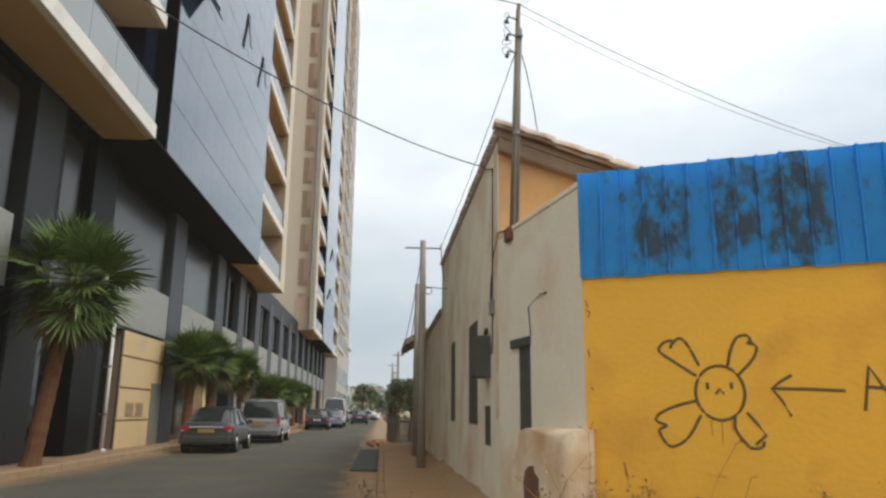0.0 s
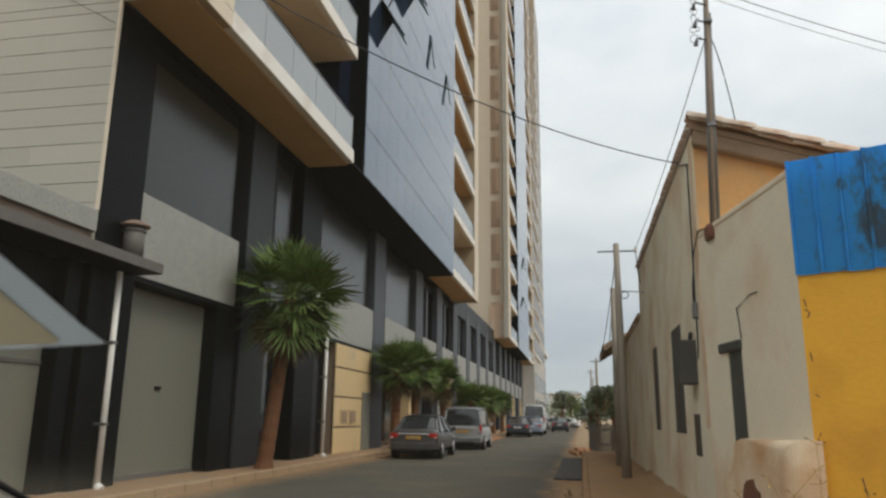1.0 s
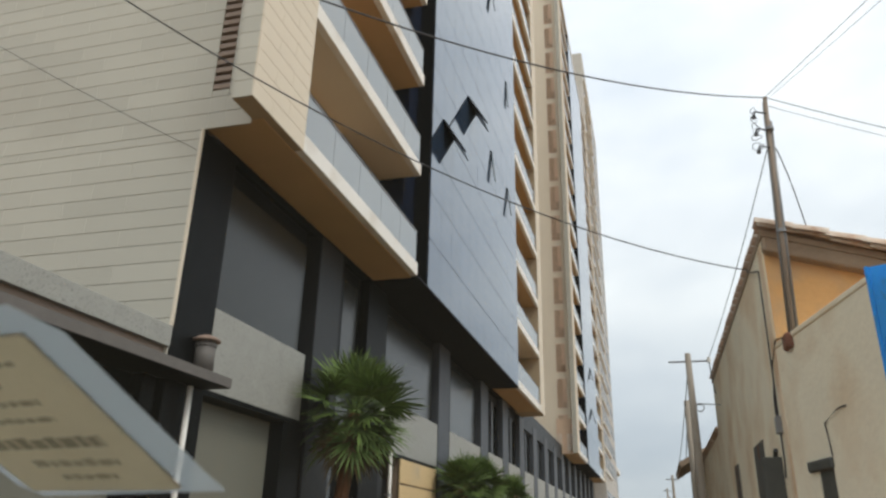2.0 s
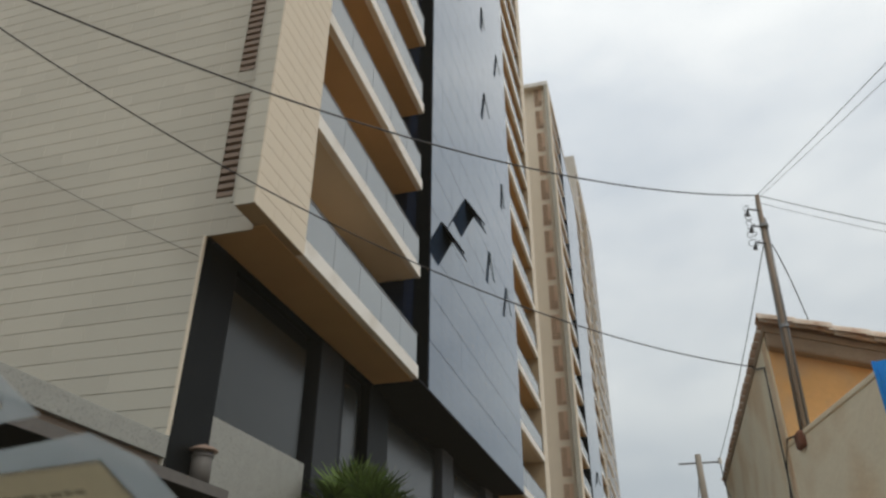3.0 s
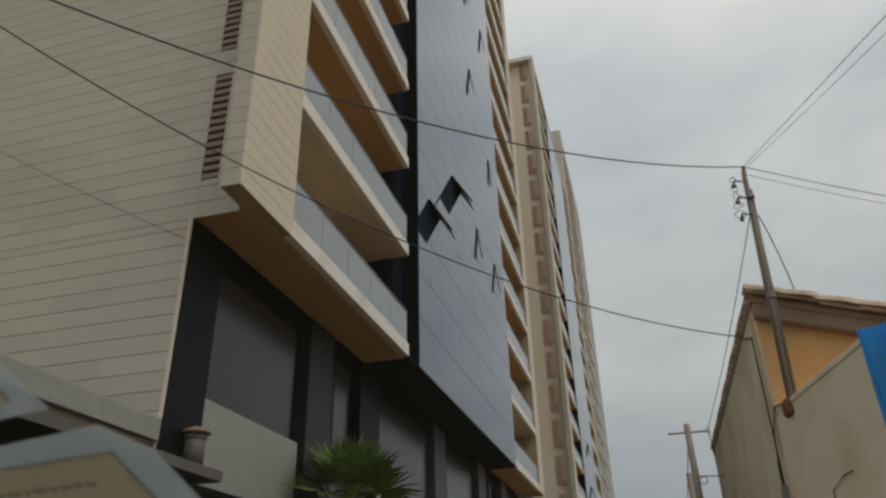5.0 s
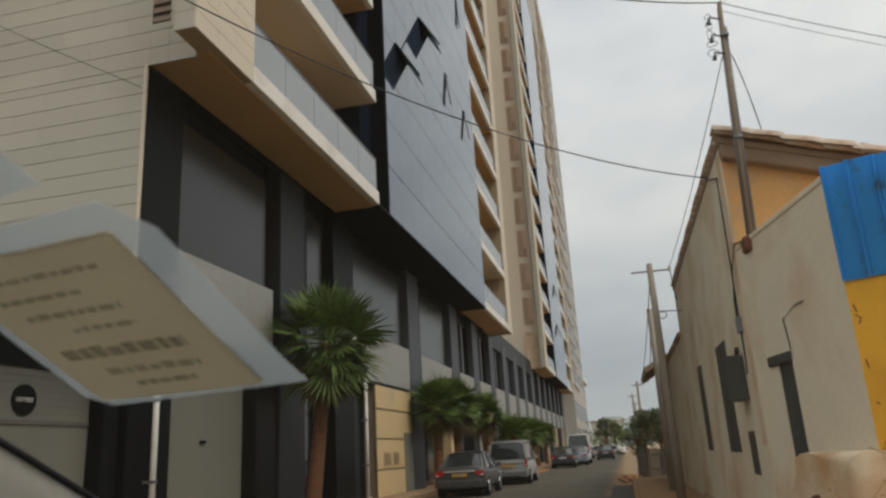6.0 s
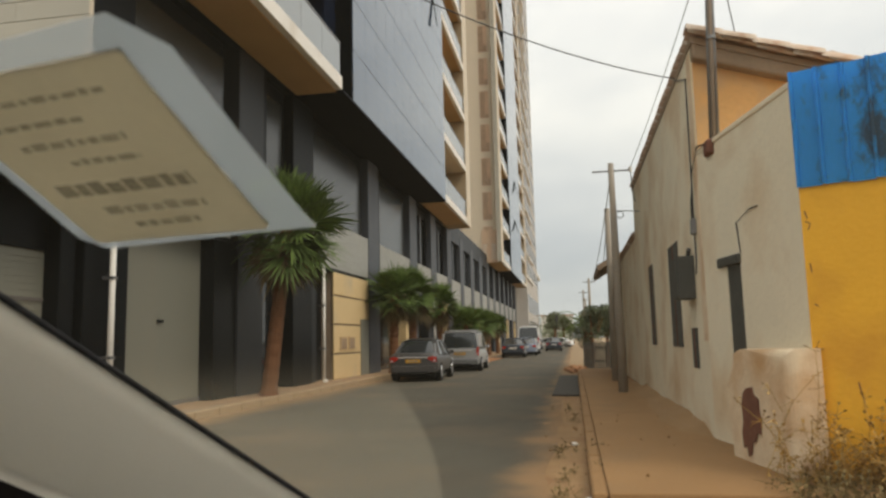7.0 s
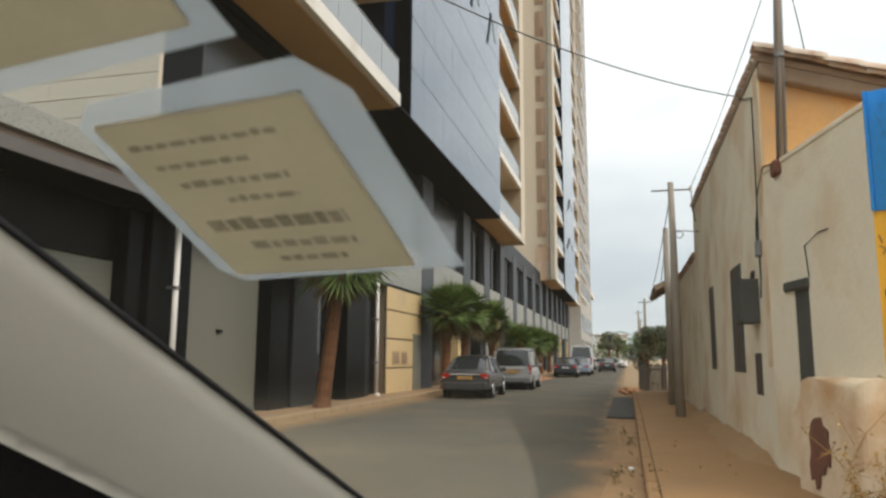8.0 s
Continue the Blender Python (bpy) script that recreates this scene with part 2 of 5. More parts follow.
scraped(BLUE, (0.085, 0.145, 0.20), (2.0, 6.9, 0), (0.9013, -0.4332, 0.0), [(0.48, 1.04, 2.68, 3.62), (1.24, 1.66, 2.80, 3.66), (1.70, 2.22, 2.66, 3.75), (2.9, 3.3, 2.7, 3.6), (4.2, 4.6, 2.7, 3.6)])
TILE = stuff("weathered_roof_tile", (0.42, 0.27, 0.18), 0.9, 0.3, 4, 40, 0.3, rnd=0.25, stain=(0.66, 0.58, 0.48), stain_at=(0.45, 0.7), stain_scale=3)
EAVE = stuff("eave_mortar", (0.30, 0.22, 0.15), 0.95, 0.3, 3, 40, 0.4)
WOOD = stuff("weathered_pole_wood", (0.24, 0.19, 0.145), 0.85, 0.3, 3, 60, 0.3, stretch=(1, 1, 0.1))
CEMENTPOLE = stuff("cement_pole", (0.30, 0.26, 0.21), 0.85, 0.2, 2, 40, 0.2)
CABLE = stuff("black_cable", (0.03, 0.03, 0.032), 0.6, 0.2)
BOARD = stuff("dark_green_paint", (0.060, 0.062, 0.055), 0.7, 0.3, 3, 40, 0.15)
HOODRUST = stuff("rusty_painted_hood", (0.25, 0.175, 0.135), 0.75, 0.25, 5, 50, 0.15)
RUST = stuff("rusty_iron", (0.16, 0.065, 0.04), 0.85, 0.35, 6, 60, 0.3)
SPRAY = stuff("spray_paint", (0.13, 0.085, 0.022), 0.8, 0.3, 20, 80, 0.0)
DRIP = stuff("thin_spray_paint", (0.42, 0.25, 0.03), 0.8, 0.2, 20, 80, 0.0)
LEAF = stuff("palm_leaf", (0.098, 0.150, 0.030), 0.7, 0.4, 3, 30, 0.0, rnd=0.35, island=True)
DEADLEAF = stuff("dry_palm_leaf", (0.12, 0.085, 0.035), 0.8, 0.3, 3, 30, 0.0, rnd=0.3, island=True)
BUSHLEAF = stuff("tree_leaf", (0.085, 0.105, 0.052), 0.6, 0.4, 3, 30, 0.0, rnd=0.4, island=True)
# far leaves are paled: distance haze sits in the base colour
FARLEAF = stuff("hazed_foliage", (0.17, 0.19, 0.115), 0.7, 0.4, 0.8, 6, 0.0, rnd=0.3, island=True)
DRYWEED = stuff("dry_weed", (0.36, 0.215, 0.06), 0.9, 0.35, 5, 40, 0.0, rnd=0.4, island=True)
TRUNK = stuff("palm_trunk", (0.165, 0.072, 0.032), 0.9, 0.35, 6, 30, 0.5, stretch=(1, 1, 2.5))
TYRE = stuff("tyre_rubber", (0.018, 0.018, 0.018), 0.85, 0.2)
RIM = stuff("alloy", (0.4, 0.4, 0.41), 0.35, 0.1, metal=0.8)
CARGLASS = stuff("car_glass", (0.03, 0.033, 0.034), 0.06, 0.1, bump=0, ior=1.75)
BRIGHT = stuff("bright_trim", (0.62, 0.61, 0.60), 0.45, 0.05, metal=0.3)
REDLAMP = stuff("red_lamp_glass", (0.45, 0.03, 0.02), 0.2, 0.1, bump=0)
WHITELAMP = stuff("clear_lamp_glass", (0.7, 0.7, 0.7), 0.15, 0.1, bump=0)
PLATE = stuff("orange_plate", (0.65, 0.33, 0.04), 0.5, 0.05, bump=0)
INK = stuff("black_ink", (0.36, 0.33, 0.245), 0.7, 0.1, bump=0)


def paint(name, c):
    return stuff(name, c, 0.35, 0.06, 1.5, 60, 0.0, metal=0.25, stain=tuple(x * 0.9 + 0.02 for x in c), stain_scale=2.5)


# ---- mesh helpers ----
def away(ob):
    v = Vector(ob.location)
    while ob.parent:
        ob = ob.parent
        v += ob.location
    return v


def root(name, at, label, category, group="", kind=""):
    ob = new(name)
    ob.location = at
    ob.empty_display_size = 0.2
    return tagged(ob, label, category, group, kind)


def finish(bm, name, material, smooth=False):
    me = bpy.data.meshes.new(name)
    bmesh.ops.recalc_face_normals(bm, faces=bm.faces)
    if smooth:
        for f in bm.faces:
            f.smooth = True
    bm.to_mesh(me)
    bm.free()
    me.materials.append(material)
    return me


def part(name, bm, material, parent=None, label="", smooth=False):
    """Links a bmesh in world coordinates as ONE mesh object under its thing or part."""
    if parent:
        bmesh.ops.translate(bm, verts=bm.verts, vec=-away(parent))
    ob = new(name, finish(bm, name, material, smooth))
    ob.parent = parent
    return tagged(ob, label)


def bx(x0, x1, y0, y1, z0, z1, bm=None, bevel=0.0):
    bm2 = bmesh.new()
    r = bmesh.ops.create_cube(bm2, size=1)
    for v in r["verts"]:
        v.co = Vector((x0 + (v.co.x + 0.5) * (x1 - x0), y0 + (v.co.y + 0.5) * (y1 - y0), z0 + (v.co.z + 0.5) * (z1 - z0)))
    if bevel:
        bmesh.ops.bevel(bm2, geom=bm2.edges[:], offset=bevel, segments=2, affect="EDGES", profile=0.5)
    return join(bm, bm2)


def join(bm, bm2):
    if bm is None:
        return bm2
    tmp = bpy.data.meshes.new("tmp")
    bm2.to_mesh(tmp)
    bm2.free()
    bm.from_mesh(tmp)
    bpy.data.meshes.remove(tmp)
    return bm


def tube(points, radii, sides=8, bm=None, caps=True):
    """A tapered tube along a line of points."""
    bm = bm or bmesh.new()
    pts = [Vector(p) for p in points]
    if isinstance(radii, (int, float)):
        radii = [radii] * len(pts)
    rings = []
    for i, p in enumerate(pts):
        d = (pts[min(i + 1, len(pts) - 1)] - pts[max(i - 1, 0)]).normalized()
        a = d.orthogonal().normalized() if abs(d.z) < 0.9 else Vector((1, 0, 0))
        a = (a - d * a.dot(d)).normalized()
        b = d.cross(a)
        rings.append([bm.verts.new(p + radii[i] * (a * math.cos(k * math.tau / sides) + b * math.sin(k * math.tau / sides))) for k in range(sides)])
    for r0, r1 in zip(rings, rings[1:]):
        for k in range(sides):
            bm.faces.new((r0[k], r0[(k + 1) % sides], r1[(k + 1) % sides], r1[k]))
    if caps:
        bm.faces.new(rings[0])
        bm.faces.new(rings[-1][::-1])
    return bm


def prism(outline, x0, x1, axis="x", bm=None):
    """A solid from an outline drawn across an axis."""
    bm = bm or bmesh.new()

    def at(a, b, s):
        return (s, a, b) if axis == "x" else (a, s, b) if axis == "y" else (a, b, s)
    r0 = [bm.verts.new(at(a, b, x0)) for a, b in outline]
    r1 = [bm.verts.new(at(a, b, x1)) for a, b in outline]
    bm.faces.new(r0)
    bm.faces.new(r1[::-1])
    for i in range(len(outline)):
        j = (i + 1) % len(outline)
        bm.faces.new((r0[i], r0[j], r1[j], r1[i]))
    return bm


def pieces(name, mesh, places, parent):
    """Alike pieces: objects of their own on one mesh."""
    base = away(parent)
    for p in places:
        ob = bpy.data.objects.new(name, mesh)
        scene.collection.objects.link(ob)
        ob.parent = parent
        ob.location = Vector(p) - base


def many(name, boxes, material, parent, label=""):
    """Boxes joined into one part of uncounted pieces."""
    base = away(parent)
    vs, fs = [], []
    for x0, x1, y0, y1, z0, z1 in boxes:
        k = len(vs)
        vs += [(x - base.x, y - base.y, z - base.z) for x in (x0, x1) for y in (y0, y1) for z in (z0, z1)]
        fs += [tuple(k + i for i in q) for q in ((0, 1, 3, 2), (4, 6, 7, 5), (0, 4, 5, 1), (2, 3, 7, 6), (1, 5, 7, 3), (0, 2, 6, 4))]
    me = bpy.data.meshes.new(name)
    me.from_pydata(vs, [], fs)
    me.materials.append(material)
    ob = new(name, me)
    ob.parent = parent
    return tagged(ob, label, kind="stuff")


def setting(name, bm, material, label, category):
    return tagged(part(name, bm, material), label, category, kind="structure")


# ---- ground, road, pavements ----
def sheet(name, x0, x1, y0, y1, z, nx, ny, rough, material, label, category):
    bm = bmesh.new()
    grid = [[bm.verts.new((x0 + (x1 - x0) * i / nx, y0 + (y1 - y0) * j / ny, z + rough * noise.noise((i * 0.9, j * 0.9, 3.1)))) for j in range(ny + 1)] for i in range(nx + 1)]
    for i in range(nx):
        for j in range(ny):
            bm.faces.new((grid[i][j], grid[i + 1][j], grid[i + 1][j + 1], grid[i][j + 1]))
    return setting(name, bm, material, label, category)


sheet("ground", -2500, 2500, -2000, 3000, -0.06, 2, 2, 0, FARLAND, "dry sandy ground stretching to the horizon", "ground")
sheet("ground_verge", -0.6, 30, -12, 40, -0.012, 90, 120, 0.035, SAND, "orange sandy verge with loose soil beside road", "ground")
sheet("road", -7.15, -0.33, -30, 260, 0.0, 24, 300, 0.006, ASPHALT, "worn grey asphalt street dusted with sand", "road")
for v in bpy.data.objects["road"].data.vertices:
    if v.co.x > -0.4:
        v.co.x += 0.09 * noise.noise((v.co.y * 0.7, 1.7, 0.0)) + 0.05 * math.sin(v.co.y * 2.1)
bm = bx(-0.62, 0.03, 18.0, 27.5, -0.04, 0.032, bevel=0.004)
setting("road_patch", bm, PATCH, "dark patch of newer asphalt on the street", "road")
setting("pavement_left", bx(-9.4, -7.3, -30, 200, -0.05, 0.15), PAVING, "dusty paved sidewalk along the tall building", "pavement")
bm = None


kerb_mesh = finish(bx(-0.15, 0, 0, 0.98, -0.1, 0.155, bevel=0.02), "kerb_stone", KERB)
kerb_left = tagged(new("kerb_left"), "row of worn kerb stones along the street", "kerb", kind="structure")
pieces("kerb_stone", kerb_mesh, [(-7.15, -2 + k, 0.002 * (k % 3)) for k in range(120)], kerb_left)
bm = bx(0.17, 2.4, 6.1, 30, -0.05, 0.15, bevel=0.015)
setting("pavement_right", bm, CONCRETE, "sand-coloured concrete sidewalk beside the old house", "pavement")
kerb_right = tagged(new("kerb_right"), "broken low kerb of the narrow sidewalk", "kerb", kind="structure")
kerb_soil = finish(bx(-0.13, 0, 0, 0.98, -0.1, 0.15, bevel=0.025), "kerb_stone", CONCRETE)
pieces("kerb_stone", kerb_soil, [(0.17, 6.12 + k, -0.008 - 0.006 * (k % 2)) for k in range(23)], kerb_right)

# ---- tall apartment block with curtain wall ----
XF, Z0, ST, NF = -6.7, 9.1, 3.55, 16
TOP = Z0 + ST * NF


def clad_rows(y, x0, x1, holes, z0, z1, row=0.375, col=1.52, gap=0.014, thick=0.03):
    """Panels of a wall that faces -y; holes are (x0, x1, z0, z1)."""
    out = []
    k = 0
    while z0 + k * row < z1:
        a, b = z0 + k * row, min(z0 + (k + 1) * row, z1) - gap
        cuts = sorted({x0, x1, *[x1 - (0.58 * (k % 2) + i) * col for i in range(1, int((x1 - x0) / col) + 2)], *[h[0] for h in holes], *[h[1] for h in holes]})
        cuts = [c for c in cuts if x0 <= c <= x1]
        for c0, c1 in zip(cuts, cuts[1:]):
            if c1 - c0 < 0.05:
                continue
            segs = [(a, b)]
            for h0, h1, hz0, hz1 in holes:
                if c0 >= h0 - 1e-6 and c1 <= h1 + 1e-6:
                    nxt = []
                    for s0, s1 in segs:
                        if hz1 <= s0 or hz0 >= s1:
                            nxt.append((s0, s1))
                        else:
                            if hz0 - s0 > 0.04:
                                nxt.append((s0, hz0))
                            if s1 - hz1 > 0.04:
                                nxt.append((hz1, s1))
                    segs = nxt
            for s0, s1 in segs:
                out.append((c0 + 0.003, c1 - 0.003, y - thick, y, s0, s1))
        k += 1
    return out


def louvre_set(parent, x0, x1, y, z0, z1, nslat):
    lv = part("louvre", bx(x0 + 0.005, x1 - 0.005, y + 0.12, y + 0.18, z0, z1), BLACK, parent, "brown slatted louvre over a dark opening")
    step = (z1 - z0) / nslat
    me = finish(bx(x0 + 0.01, x1 - 0.01, -0.03, 0.07, 0, step * 0.55), "slat", LOUVRE)
    pieces("slat", me, [(0, y, z0 + (k + 0.2) * step) for k in range(nslat)], lv)


def balcony(parent, y0, y1, z, top_floor):
    b = part("balcony", bx(-8.2, XF - 0.2, y0, y1, z + 0.004, z + 0.3), PIER if abs(z - Z0 - ST) < 0.1 else SOFFIT, parent, "balcony with white edge, ochre underside and glass railing")
    part("fascia", bx(XF - 0.2, XF, y0 - 0.01, y1 + 0.01, z, z + 0.42, bevel=0.015), WHITE, b, "white rendered slab edge")
    n = 5
    w = (y1 - y0) / n
    me = finish(bx(XF - 0.09, XF - 0.07, 0.012, w - 0.012, z + 0.42, z + 1.5), "railing_pane", RAILGLASS)
    pieces("railing_pane", me, [(0, y0 + k * w, 0) for k in range(n)], b)
    part("handrail", bx(XF - 0.11, XF - 0.05, y0, y1, z + 1.5, z + 1.54, bevel=0.008), METAL, b)
    part("back_wall", bx(-8.42, -8.22, y0, y1 - 3.2, z + 0.3, z + ST), PIER if z < Z0 + 0.1 else BRICKRED, b, "plain rear wall")
    part("balcony_door", bx(-8.42, -8.26, y1 - 3.2, y1, z + 0.3, z + ST), DARKGLASS, b, "dark glazed sliding door")


VENT_SHIFT = {(0, 3): (1.4, 0.15), (3, 5): (0.9, 0.13)}


def tower(dy, near, label):
    t = root("apartment_tower", (-8, 10.3 + dy, 0), label, "apartment building", "tower blocks")
    # cores
    bm = bx(-40, -8.45, 11.5 + dy, 49.5 + dy, Z0, TOP)
    bx(-8.45, XF - 0.06, 21.9 + dy, 39.3 + dy, Z0 + 0.02, TOP, bm)
    part("core", bm, BLACK, t)
    part("dark_recess", bx(-8.3, -7.3, 20.8 + dy, 21.9 + dy, Z0, TOP), NAVYGLASS, t, "dark glazed recess beside the balconies")
    part("roof_slab", bx(-40, XF + 0.05, 10.25 + dy, 49.7 + dy, TOP, TOP + 0.6, bevel=0.02), WHITE, t)
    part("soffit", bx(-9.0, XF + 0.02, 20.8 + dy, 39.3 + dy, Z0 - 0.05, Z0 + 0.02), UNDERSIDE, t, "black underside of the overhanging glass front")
    part("lower_soffit", bx(-8.2, XF - 0.21, 11.1 + dy, 20.8 + dy, Z0 - 0.03, Z0), SOFFIT, t, "ochre underside of the lowest balcony")
    # south wall with openings
    holes = [(-8.15, -7.75, 9.9 + ST * k, 12.75 + ST * k) for k in range(NF)]
    if near:
        holes += [(a, a + 2.2, 17.75 + ST * k, 19.1 + ST * k) for a in (-19.45, -24.9) for k in range(13)]
    yb = 11.08 + dy
    back = []
    for s0, s1 in [(-40, -24.9), (-24.9, -22.7), (-22.7, -19.45), (-19.45, -17.25), (-17.25, -8.15), (-8.15, -7.75), (-7.75, -7.15)]:
        hs = sorted([h for h in holes if h[0] >= s0 - 0.01 and h[1] <= s1 + 0.01], key=lambda h: h[2])
        zl = (4.3 if dy == 0 and s1 < -8.16 else 9.0) if s1 < -8.16 else 9.1
        z = zl
        for h in hs:
            back.append((s0, s1, yb, yb + 0.4, z, h[2]))
            z = h[3]
        back.append((s0, s1, yb, yb + 0.4, z, TOP))
    side = many("side_wall", back, JOINT if near else PIER_LIGHTENED, t, "cream panel-clad side wall with thin joints")
    side["kind"] = ""
    if near:
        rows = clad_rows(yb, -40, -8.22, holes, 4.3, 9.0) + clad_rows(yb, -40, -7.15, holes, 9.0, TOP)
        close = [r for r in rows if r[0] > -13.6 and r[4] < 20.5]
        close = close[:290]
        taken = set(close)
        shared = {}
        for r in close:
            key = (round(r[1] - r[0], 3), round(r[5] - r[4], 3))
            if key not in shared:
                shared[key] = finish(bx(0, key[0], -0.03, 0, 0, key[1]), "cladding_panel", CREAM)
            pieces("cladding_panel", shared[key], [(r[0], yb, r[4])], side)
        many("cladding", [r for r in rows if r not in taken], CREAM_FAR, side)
        for a in (-19.45, -24.9):
            for k in range(13):
                z = 17.75 + ST * k
                w = part("window", bx(a + 0.03, a + 2.17, yb + 0.20, yb + 0.23, z + 0.03, z + 1.32), SHADE, t, "recessed window closed by a beige shutter")
                part("sill", bx(a, a + 2.2, yb - 0.05, yb + 0.3, z - 0.03, z + 0.02), WHITE, w)
    if near:
        part("corner_trim", bx(-8.25, -8.2, 11.03, 11.09, 4.9, 9.0), PIER, t, "thin pale corner trim")
    for k in range(NF):
        if near and k < 9:
            louvre_set(t, -8.15, -7.75, yb, 9.9 + ST * k, 12.75 + ST * k, 14)
        else:
            w = 0.4 if near else 0.95
            zl = 9.9 + ST * k
            lv = part("louvre", bx(-7.6 - w, -7.6, yb - 0.02, yb + 0.05, zl - 0.01, zl + (2.35 if near else 2.87)), LOUVRE if near else SLATTAN, t, "brown slatted louvre" if near else "tan window frame half closed by dark slats")
            if not near:
                me = finish(bx(-7.6 - w * 0.98, -7.6 - w * 0.42, yb - 0.06, yb - 0.02, 0, 0.075), "slat", SLATBROWN)
                pieces("slat", me, [(0, 0, zl + 0.08 + 0.2 * q) for q in range(14)], lv)
                me = finish(bx(-7.6 - w * 0.40, -7.6 - w * 0.02, yb - 0.06, yb - 0.02, 0, 0.075), "slat", SLATBROWN)
                pieces("slat", me, [(0, 0, zl + 0.05 + 0.19 * q) for q in range(2 + k % 4)], lv)
    if not near:
        # the lowest storey shows an ochre balcony side with white slats
        bs = part("balcony_side", bx(-8.75, -7.16, yb - 0.10, yb - 0.035, Z0 + 0.02, Z0 + ST * 0.93), SLATTAN, t, "ochre balcony side with white slats")
        for x0, x1 in ((-8.7, -8.25), (-7.75, -7.2)):
            me = finish(bx(x0, x1, yb - 0.14, yb - 0.10, 0, 0.08), "slat", WHITE)
            pieces("slat", me, [(0, 0, Z0 + 0.35 + 0.2 * q) for q in range(8)], bs)
    # piers
    for y0, y1 in ((10.3, 12.5), (47.7, 49.6)):
        p = part("pier", bx(-7.15 if y0 < 20 else -8.4, XF - 0.03, y0 + 0.03 + dy, y1 + dy, Z0 + 0.01, TOP), JOINTSOFT, t, "warm cream clad pier at the corner")
        rows, inner = [], []
        z, k = Z0, 0
        while z < TOP - 0.05:
            h = min(0.375, TOP - z) - 0.012
            m = y0 + (y1 - y0) * (0.35 + 0.3 * (k % 2))
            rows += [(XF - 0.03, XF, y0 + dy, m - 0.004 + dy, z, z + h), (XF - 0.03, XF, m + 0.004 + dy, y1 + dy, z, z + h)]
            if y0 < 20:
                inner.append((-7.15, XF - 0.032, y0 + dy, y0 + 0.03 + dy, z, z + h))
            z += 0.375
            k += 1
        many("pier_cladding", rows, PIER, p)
        # side rows take the darker cladding: the pier's shaded side is in the colour
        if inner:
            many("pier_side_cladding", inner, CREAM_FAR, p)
    # balconies
    for k in range(NF):
        balcony(t, 12.5 + dy, 20.75 + dy, Z0 + ST * k, k == NF - 1)
        balcony(t, 39.35 + dy, 47.7 + dy, Z0 + ST * k, k == NF - 1)
    # curtain wall
    cw = part("curtain_wall", bx(XF - 0.055, XF - 0.03, 21.9 + dy, 39.3 + dy, Z0 + 0.03, TOP), BLACK, t, "blue tinted glass curtain wall")
    nc, nr = 12, NF * 2
    w, h = 17.4 / nc, (TOP - Z0) / nr
    gone = {(0, 3): 30, (3, 5): 30, (7, 5): 6, (10, 5): 7, (7, 11): 7, (10, 15): 6, (7, 15): 3, (10, 22): 3.5, (3, 13): 2.5, (0, 13): 2.5, (10, 9): 2.5} if near else {(5, 3): 14, (6, 6): 10}
    me = finish(bx(XF - 0.03, XF, 0.008, w - 0.008, 0.014, h - 0.014), "glass_pane", GLASS)
    cells = [(i, j) for i in range(nc) for j in range(nr)]
    lim = 24 if near else 0
    pieces("glass_pane", me, [(0, 21.9 + dy + i * w, Z0 + j * h) for i, j in cells if j < lim], cw)
    many("glazing", [(XF - 0.03, XF, 21.909 + dy + i * w, 21.891 + dy + (i + 1) * w, Z0 + j * h + 0.009, Z0 + (j + 1) * h - 0.009) for i, j in cells if j >= lim], GLASS_FAR, cw)
    for (i, j), lean in gone.items():
        vy, vz = VENT_SHIFT.get((i, j), (0.0, 0.0)) if near else (0.0, 0.0)
        y0, z1 = 21.9 + dy + i * w + vy, Z0 + (j + 1) * h + vz
        wide = lean > 8
        pw, ph = (w * 1.12, h * 0.66) if wide else (w * 0.32, h * 0.9)
        bm = bx(-0.018, 0.018, 0.02, pw, -ph, -0.01, bevel=0.008)
        bmesh.ops.rotate(bm, verts=bm.verts, cent=(0, 0, 0), matrix=Matrix.Rotation(radians(-lean), 3, "Y"))
        bmesh.ops.translate(bm, verts=bm.verts, vec=(XF + 0.02, y0, z1))
        ow = part("open_window", bm, VENTGLASS, cw, "top-hung window pane pushed open")
        part("hinge_bar", bx(XF + 0.001, XF + 0.05, y0, y0 + pw, z1 - 0.02, z1 + 0.02), FLATBLACK, ow, "dark hinge bar")
        reach = h * (0.98 if wide else 0.8)
        # dark bar added to draw the pane's near edge
        part("stay_arm", tube([(XF + 0.02, y0 + 0.02, z1), (XF + 0.02 + reach * math.sin(radians(lean)), y0 + 0.02, z1 - reach * math.cos(radians(lean)))], 0.035 if wide else 0.015, 5), FLATBLACK, ow, "dark bar standing in for the pane's near edge")
    return t


tower(0, True, "tall cream apartment tower with glass curtain wall")
tower(61.5, False, "second apartment tower further along the street")

# farther tower and low corner building
ft = root("office_tower", (-14, 130, 0), "tall pale tower with rows of windows in the distance", "tower building")
part("wall", bx(-34, XF, 112.5, 146, 0, 84, bevel=0.05), PALEWALL, ft)
for i in range(6):
    me = finish(bx(XF - 0.05, XF + 0.03, 0, 3.2, 0, 2.1), "window", SHOPGLASS)
    pieces("window", me, [(0, 114 + i * 5.3, 11.5 + k * 3.55) for k in range(20)], ft)
for k in range(20):
    part("ledge", bx(XF - 0.02, XF + 0.25, 112.5, 128, 10.6 + k * 3.55, 10.9 + k * 3.55), WHITE, ft)
me = finish(bx(XF - 0.05, XF + 0.03, 0, 1.2, 0, 2.7), "window", DARKGLASS)
